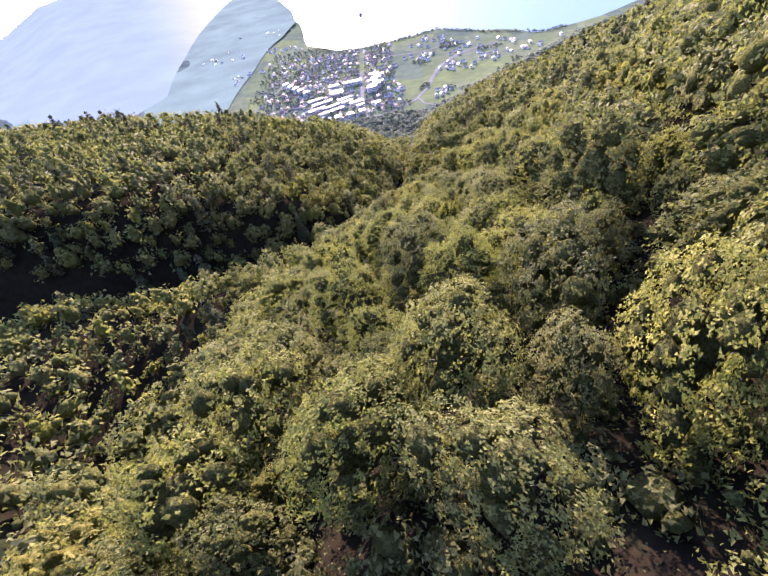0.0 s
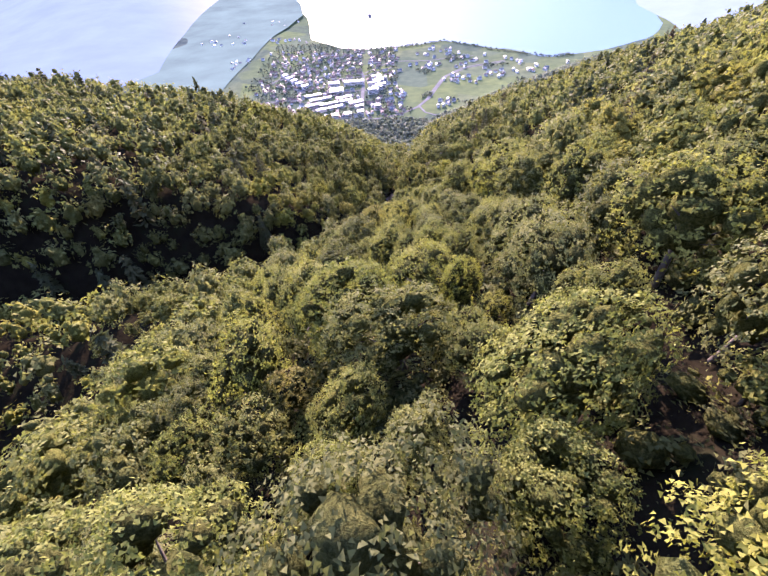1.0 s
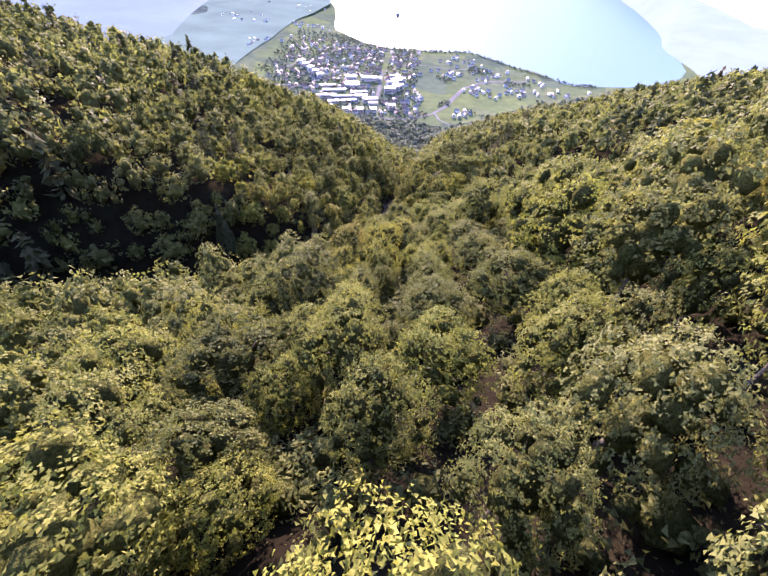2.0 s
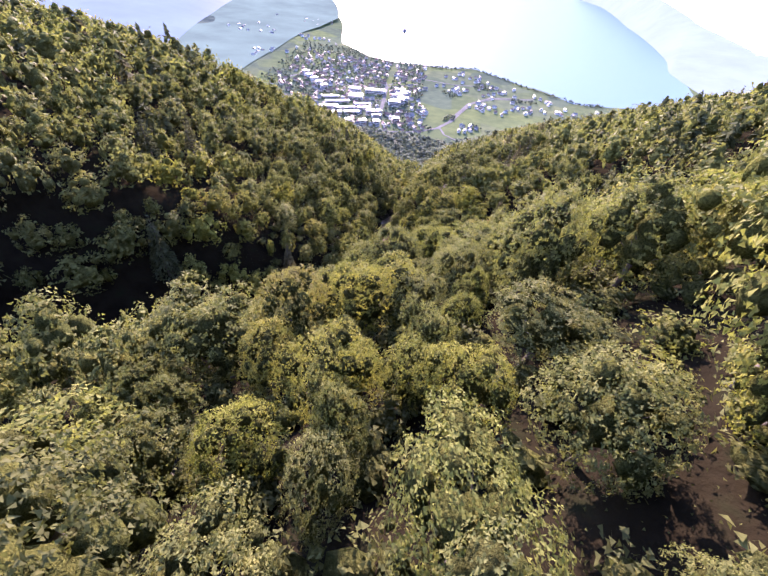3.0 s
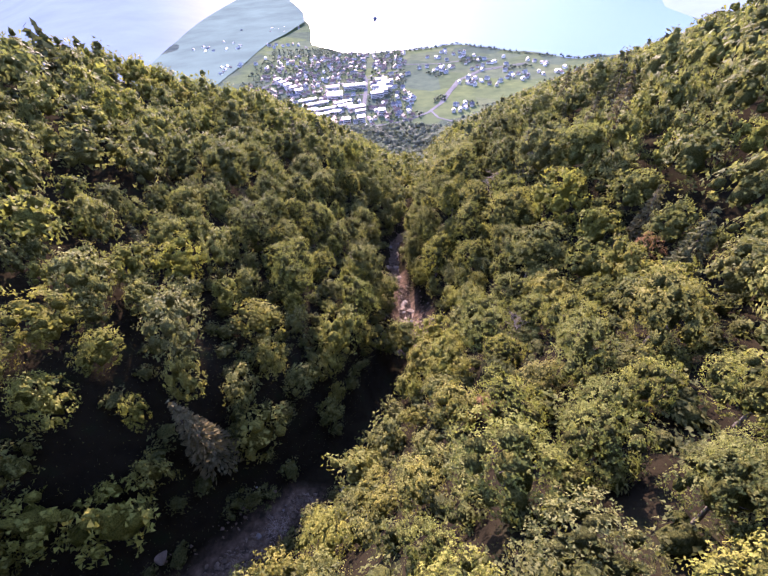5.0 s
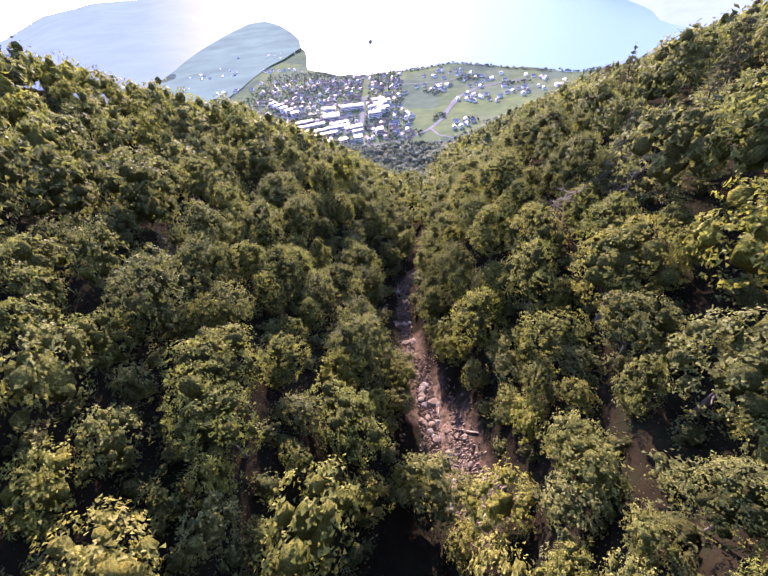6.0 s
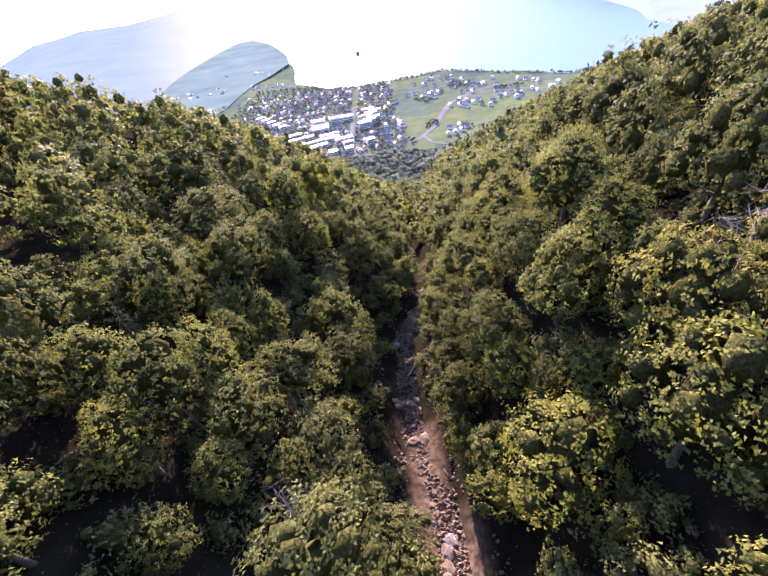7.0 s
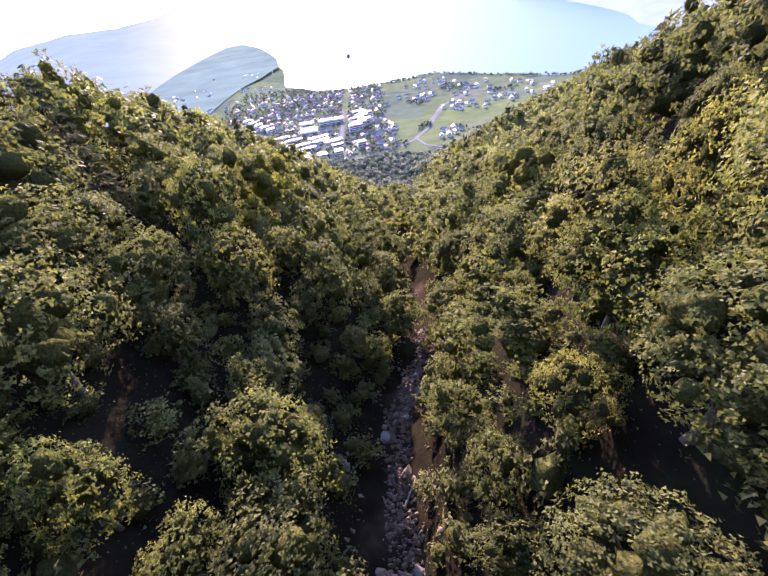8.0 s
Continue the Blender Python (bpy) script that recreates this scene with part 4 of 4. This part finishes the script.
for i in range(5):
    hall(-195 - 16 * i, 985 + 22 * i, 15, 9, 9.5, 25 + 8 * i, "pale block of flats", metal_roof)

trng = random.Random(21)
taken = [(-118, 948, 24), (-82, 1003, 28), (-128, 1000, 18), (-70, 866, 20), (-60, 970, 10), (-150, 905, 30), (-128, 872, 30), (-22, 975, 24)]
made = 0
while made < 165:
    x = trng.uniform(-330, 30)
    y = trng.uniform(770, 1330)
    if y > np.interp(x, SHORE_X, SHORE_Y) - 25 or any((x - a) ** 2 + (y - b) ** 2 < (r * 0.8) ** 2 for a, b, r in taken) or abs(x + 59) < 7:
        continue
    if x < -220 - 0.1 * (y - 900) and trng.random() < 0.6:
        continue
    if float(ground(x, y)) > 30:
        continue
    taken.append((x, y, 12))
    settle(trng.choice((0, 0, 1, 2, 3, 3, 4)), x, y, 14 + trng.choice((0, 90)) + trng.uniform(-12, 12) + 0.05 * (y - 900))
    made += 1
for cx, cy, n, spread in ((114, 841, 7, 22), (168, 984, 14, 35), (98, 1110, 12, 40), (215, 1130, 16, 50), (330, 1060, 16, 55), (25, 908, 4, 14), (150, 1240, 14, 50), (260, 1010, 8, 40), (-420, 1250, 10, 60), (-520, 1500, 12, 80), (-430, 1750, 10, 70), (-330, 1480, 8, 40)):
    for k in range(n):
        x, y = cx + trng.gauss(0, spread * 0.6), cy + trng.gauss(0, spread * 0.6)
        if y < np.interp(x, SHORE_X, SHORE_Y) - 12:
            settle(trng.choice((0, 1, 3, 3)), x, y, trng.uniform(0, 180))


# the packed small houses of the old quarters
wall_bm, roof_bm = bmesh.new(), bmesh.new()
made = 0
while made < 190:
    x, y = trng.uniform(-320, 25), trng.uniform(790, 1320)
    if y > np.interp(x, SHORE_X, SHORE_Y) - 25 or any((x - a) ** 2 + (y - b) ** 2 < (r * 0.75) ** 2 for a, b, r in taken) or abs(x + 59) < 7 or float(ground(x, y)) > 30:
        continue
    taken.append((x, y, 10))
    made += 1
    old_wall, old_roof = len(wall_bm.verts), len(roof_bm.verts)
    w, l = trng.uniform(5, 7), trng.uniform(7, 11)
    box(wall_bm, (-w / 2, -l / 2, -1.5), (w / 2, l / 2, 4.2))
    gable(roof_bm, w, l, 4.2, 6.6, 0.4)
    m = pose(x, y, float(ground(x, y)), 0, 0, 14 + trng.choice((0, 90)) + trng.uniform(-12, 12))
    for bm, old in ((wall_bm, old_wall), (roof_bm, old_roof)):
        bm.verts.ensure_lookup_table()
        for v in bm.verts[old:]:
            v.co = m @ v.co
quarter = part("old_quarter", wall_bm, render_warm, None)
tagged(quarter, "packed small pale houses of the old quarter", "houses", kind="stuff")
part("roof", roof_bm, tile_roof, quarter)


def road(points, width, label):
    """A road laid 15 cm over the plain, with a raised shoulder on both sides."""
    dense = []
    for (ax, ay), (bx, by) in zip(points[:-1], points[1:]):
        n = max(2, int(math.hypot(bx - ax, by - ay) / 12))
        dense += [(ax + (bx - ax) * k / n, ay + (by - ay) * k / n) for k in range(n)]
    dense.append(points[-1])
    v, f = [], []
    for i, p in enumerate(dense):
        q, o = dense[min(i + 1, len(dense) - 1)], dense[max(i - 1, 0)]
        d = Vector((q[0] - o[0], q[1] - o[1])).normalized()
        for s, up in ((-0.62, -0.6), (-0.5, 0.35), (0.5, 0.35), (0.62, -0.6)):
            x, y = p[0] - d.y * s * width, p[1] + d.x * s * width
            v.append((x, y, float(ground(x, y)) + up))
    for i in range(len(dense) - 1):
        for k in range(3):
            f.append((i * 4 + k, i * 4 + k + 1, i * 4 + k + 5, i * 4 + k + 4))
    tagged(mesh_object("road", v, f, asphalt), label, "road", kind="structure")


road([(-58, 815), (-58, 852), (-59, 980), (-61, 1060), (-68, 1100), (-90, 1140)], 7, "pale straight avenue through the town")
road([(-70, 770), (-10, 784), (25, 803), (56, 829), (80, 870), (100, 930), (130, 1010), (190, 1080), (300, 1120)], 6, "pale motorway curving past the fields")
road([(-62, 775), (-2, 789), (33, 810), (63, 838), (87, 878), (108, 938), (139, 1016), (197, 1074), (300, 1110)], 3.5, "second carriageway beside the motorway")
road([(-280, 905), (-190, 925), (-59, 960), (-20, 930)], 6, "street through the works quarter")
road([(-270, 1072), (-160, 1040), (-60, 1062), (10, 1120)], 6, "street across the town")
road([(-300, 1010), (-250, 1110), (-180, 1290)], 6, "street towards the lake")
road([(-59, 1085), (10, 1180), (100, 1160), (230, 1180)], 5, "lane along the lake meadows")
road([(60, 840), (70, 800), (100, 770)], 4, "farm lane")

# jetty on the shore
bm = bmesh.new()
box(bm, (-4, -30, -3), (4, 30, 1.6))
quay = part("jetty", bm, asphalt, None)
quay.matrix_world = pose(-268, 1478, 0, 0, 0, 24)
tagged(quay, "pale stone jetty reaching into the lake", "jetty")

# woods, hedges and gardens of the plain
px, py = scatter(-340, 480, 560, 1420, 7.4)
pz = ground(px, py)
edge = np.interp(px, SHORE_X, SHORE_Y) - py
wood = (edge > 4) & (edge < 26)
wood |= (fbm(px, py, 90, 3, 77) > 0.33) & (px > 20) & (edge > 20) & (py > 800)
wood |= (py < 765 + 25 * fbm(px, py, 60, 2, 78)) & (px > -150) & (px < 340)
town_part = (px < 25) & (py > 775) & (rng.uniform(0, 1, len(px)) < 0.5)
wood |= town_part
wood &= ((rng.uniform(0, 1, len(px)) < 0.85) | (py < 775)) & (pz < 120) & (edge > 4)
wood &= ~((np.abs(px + 59) < 7) & (py > 810))
for a, b, r in taken:
    wood &= (px - a) ** 2 + (py - b) ** 2 > (r * 0.55) ** 2
tx, ty, tz = px[wood], py[wood], pz[wood]
spin = rng.uniform(0, 360, len(tx))
size = rng.uniform(1.8, 3.4, len(tx))
size = size * np.where(ty < 775, 1.7, 1.0)
tall = size * rng.uniform(1.7, 2.4, len(tx))
tone = rng.uniform(0.1, 0.7, len(tx))
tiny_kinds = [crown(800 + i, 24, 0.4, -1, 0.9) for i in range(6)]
forest("woodland", np.arange(len(tx)), tiny_kinds, (leaf_hazed, mass_hazed), "hazy woods, hedges and garden trees on the plain", 0.12, lambda i: tall[i] * 0.8 / 1.75, lambda i: size[i] * 1.1)

# ---- balloon over the lake ----
balloon = thing("balloon", "small dark balloon hanging over the bright lake", "balloon", "", pose(-50, 1500, 40))
bm = bmesh.new()
bmesh.ops.create_uvsphere(bm, u_segments=20, v_segments=14, radius=5.5)
for v in bm.verts:
    if v.co.z < 0:
        v.co.z *= 1.5
        s = 1 + v.co.z / 8.25 * 0.35
        v.co.x, v.co.y = v.co.x * s, v.co.y * s
    v.co.z += 13
cloth = plain("balloon_cloth", (0.09, 0.10, 0.12), 0.7, 0.5, 0.2, bump=0)
part("envelope", bm, cloth, balloon)
bm = bmesh.new()
box(bm, (-1, -1, 0), (1, 1, 1.6))
part("basket", bm, bark, balloon)
for sx in (-1, 1):
    for sy in (-1, 1):
        v, f = tube([(sx * 0.9, sy * 0.9, 1.6), (sx * 1.4, sy * 1.4, 4.0), (sx * 1.9, sy * 1.9, 6.0)], [0.06, 0.06, 0.06], 4)
        mesh_object("rope", v, f, bark, balloon)
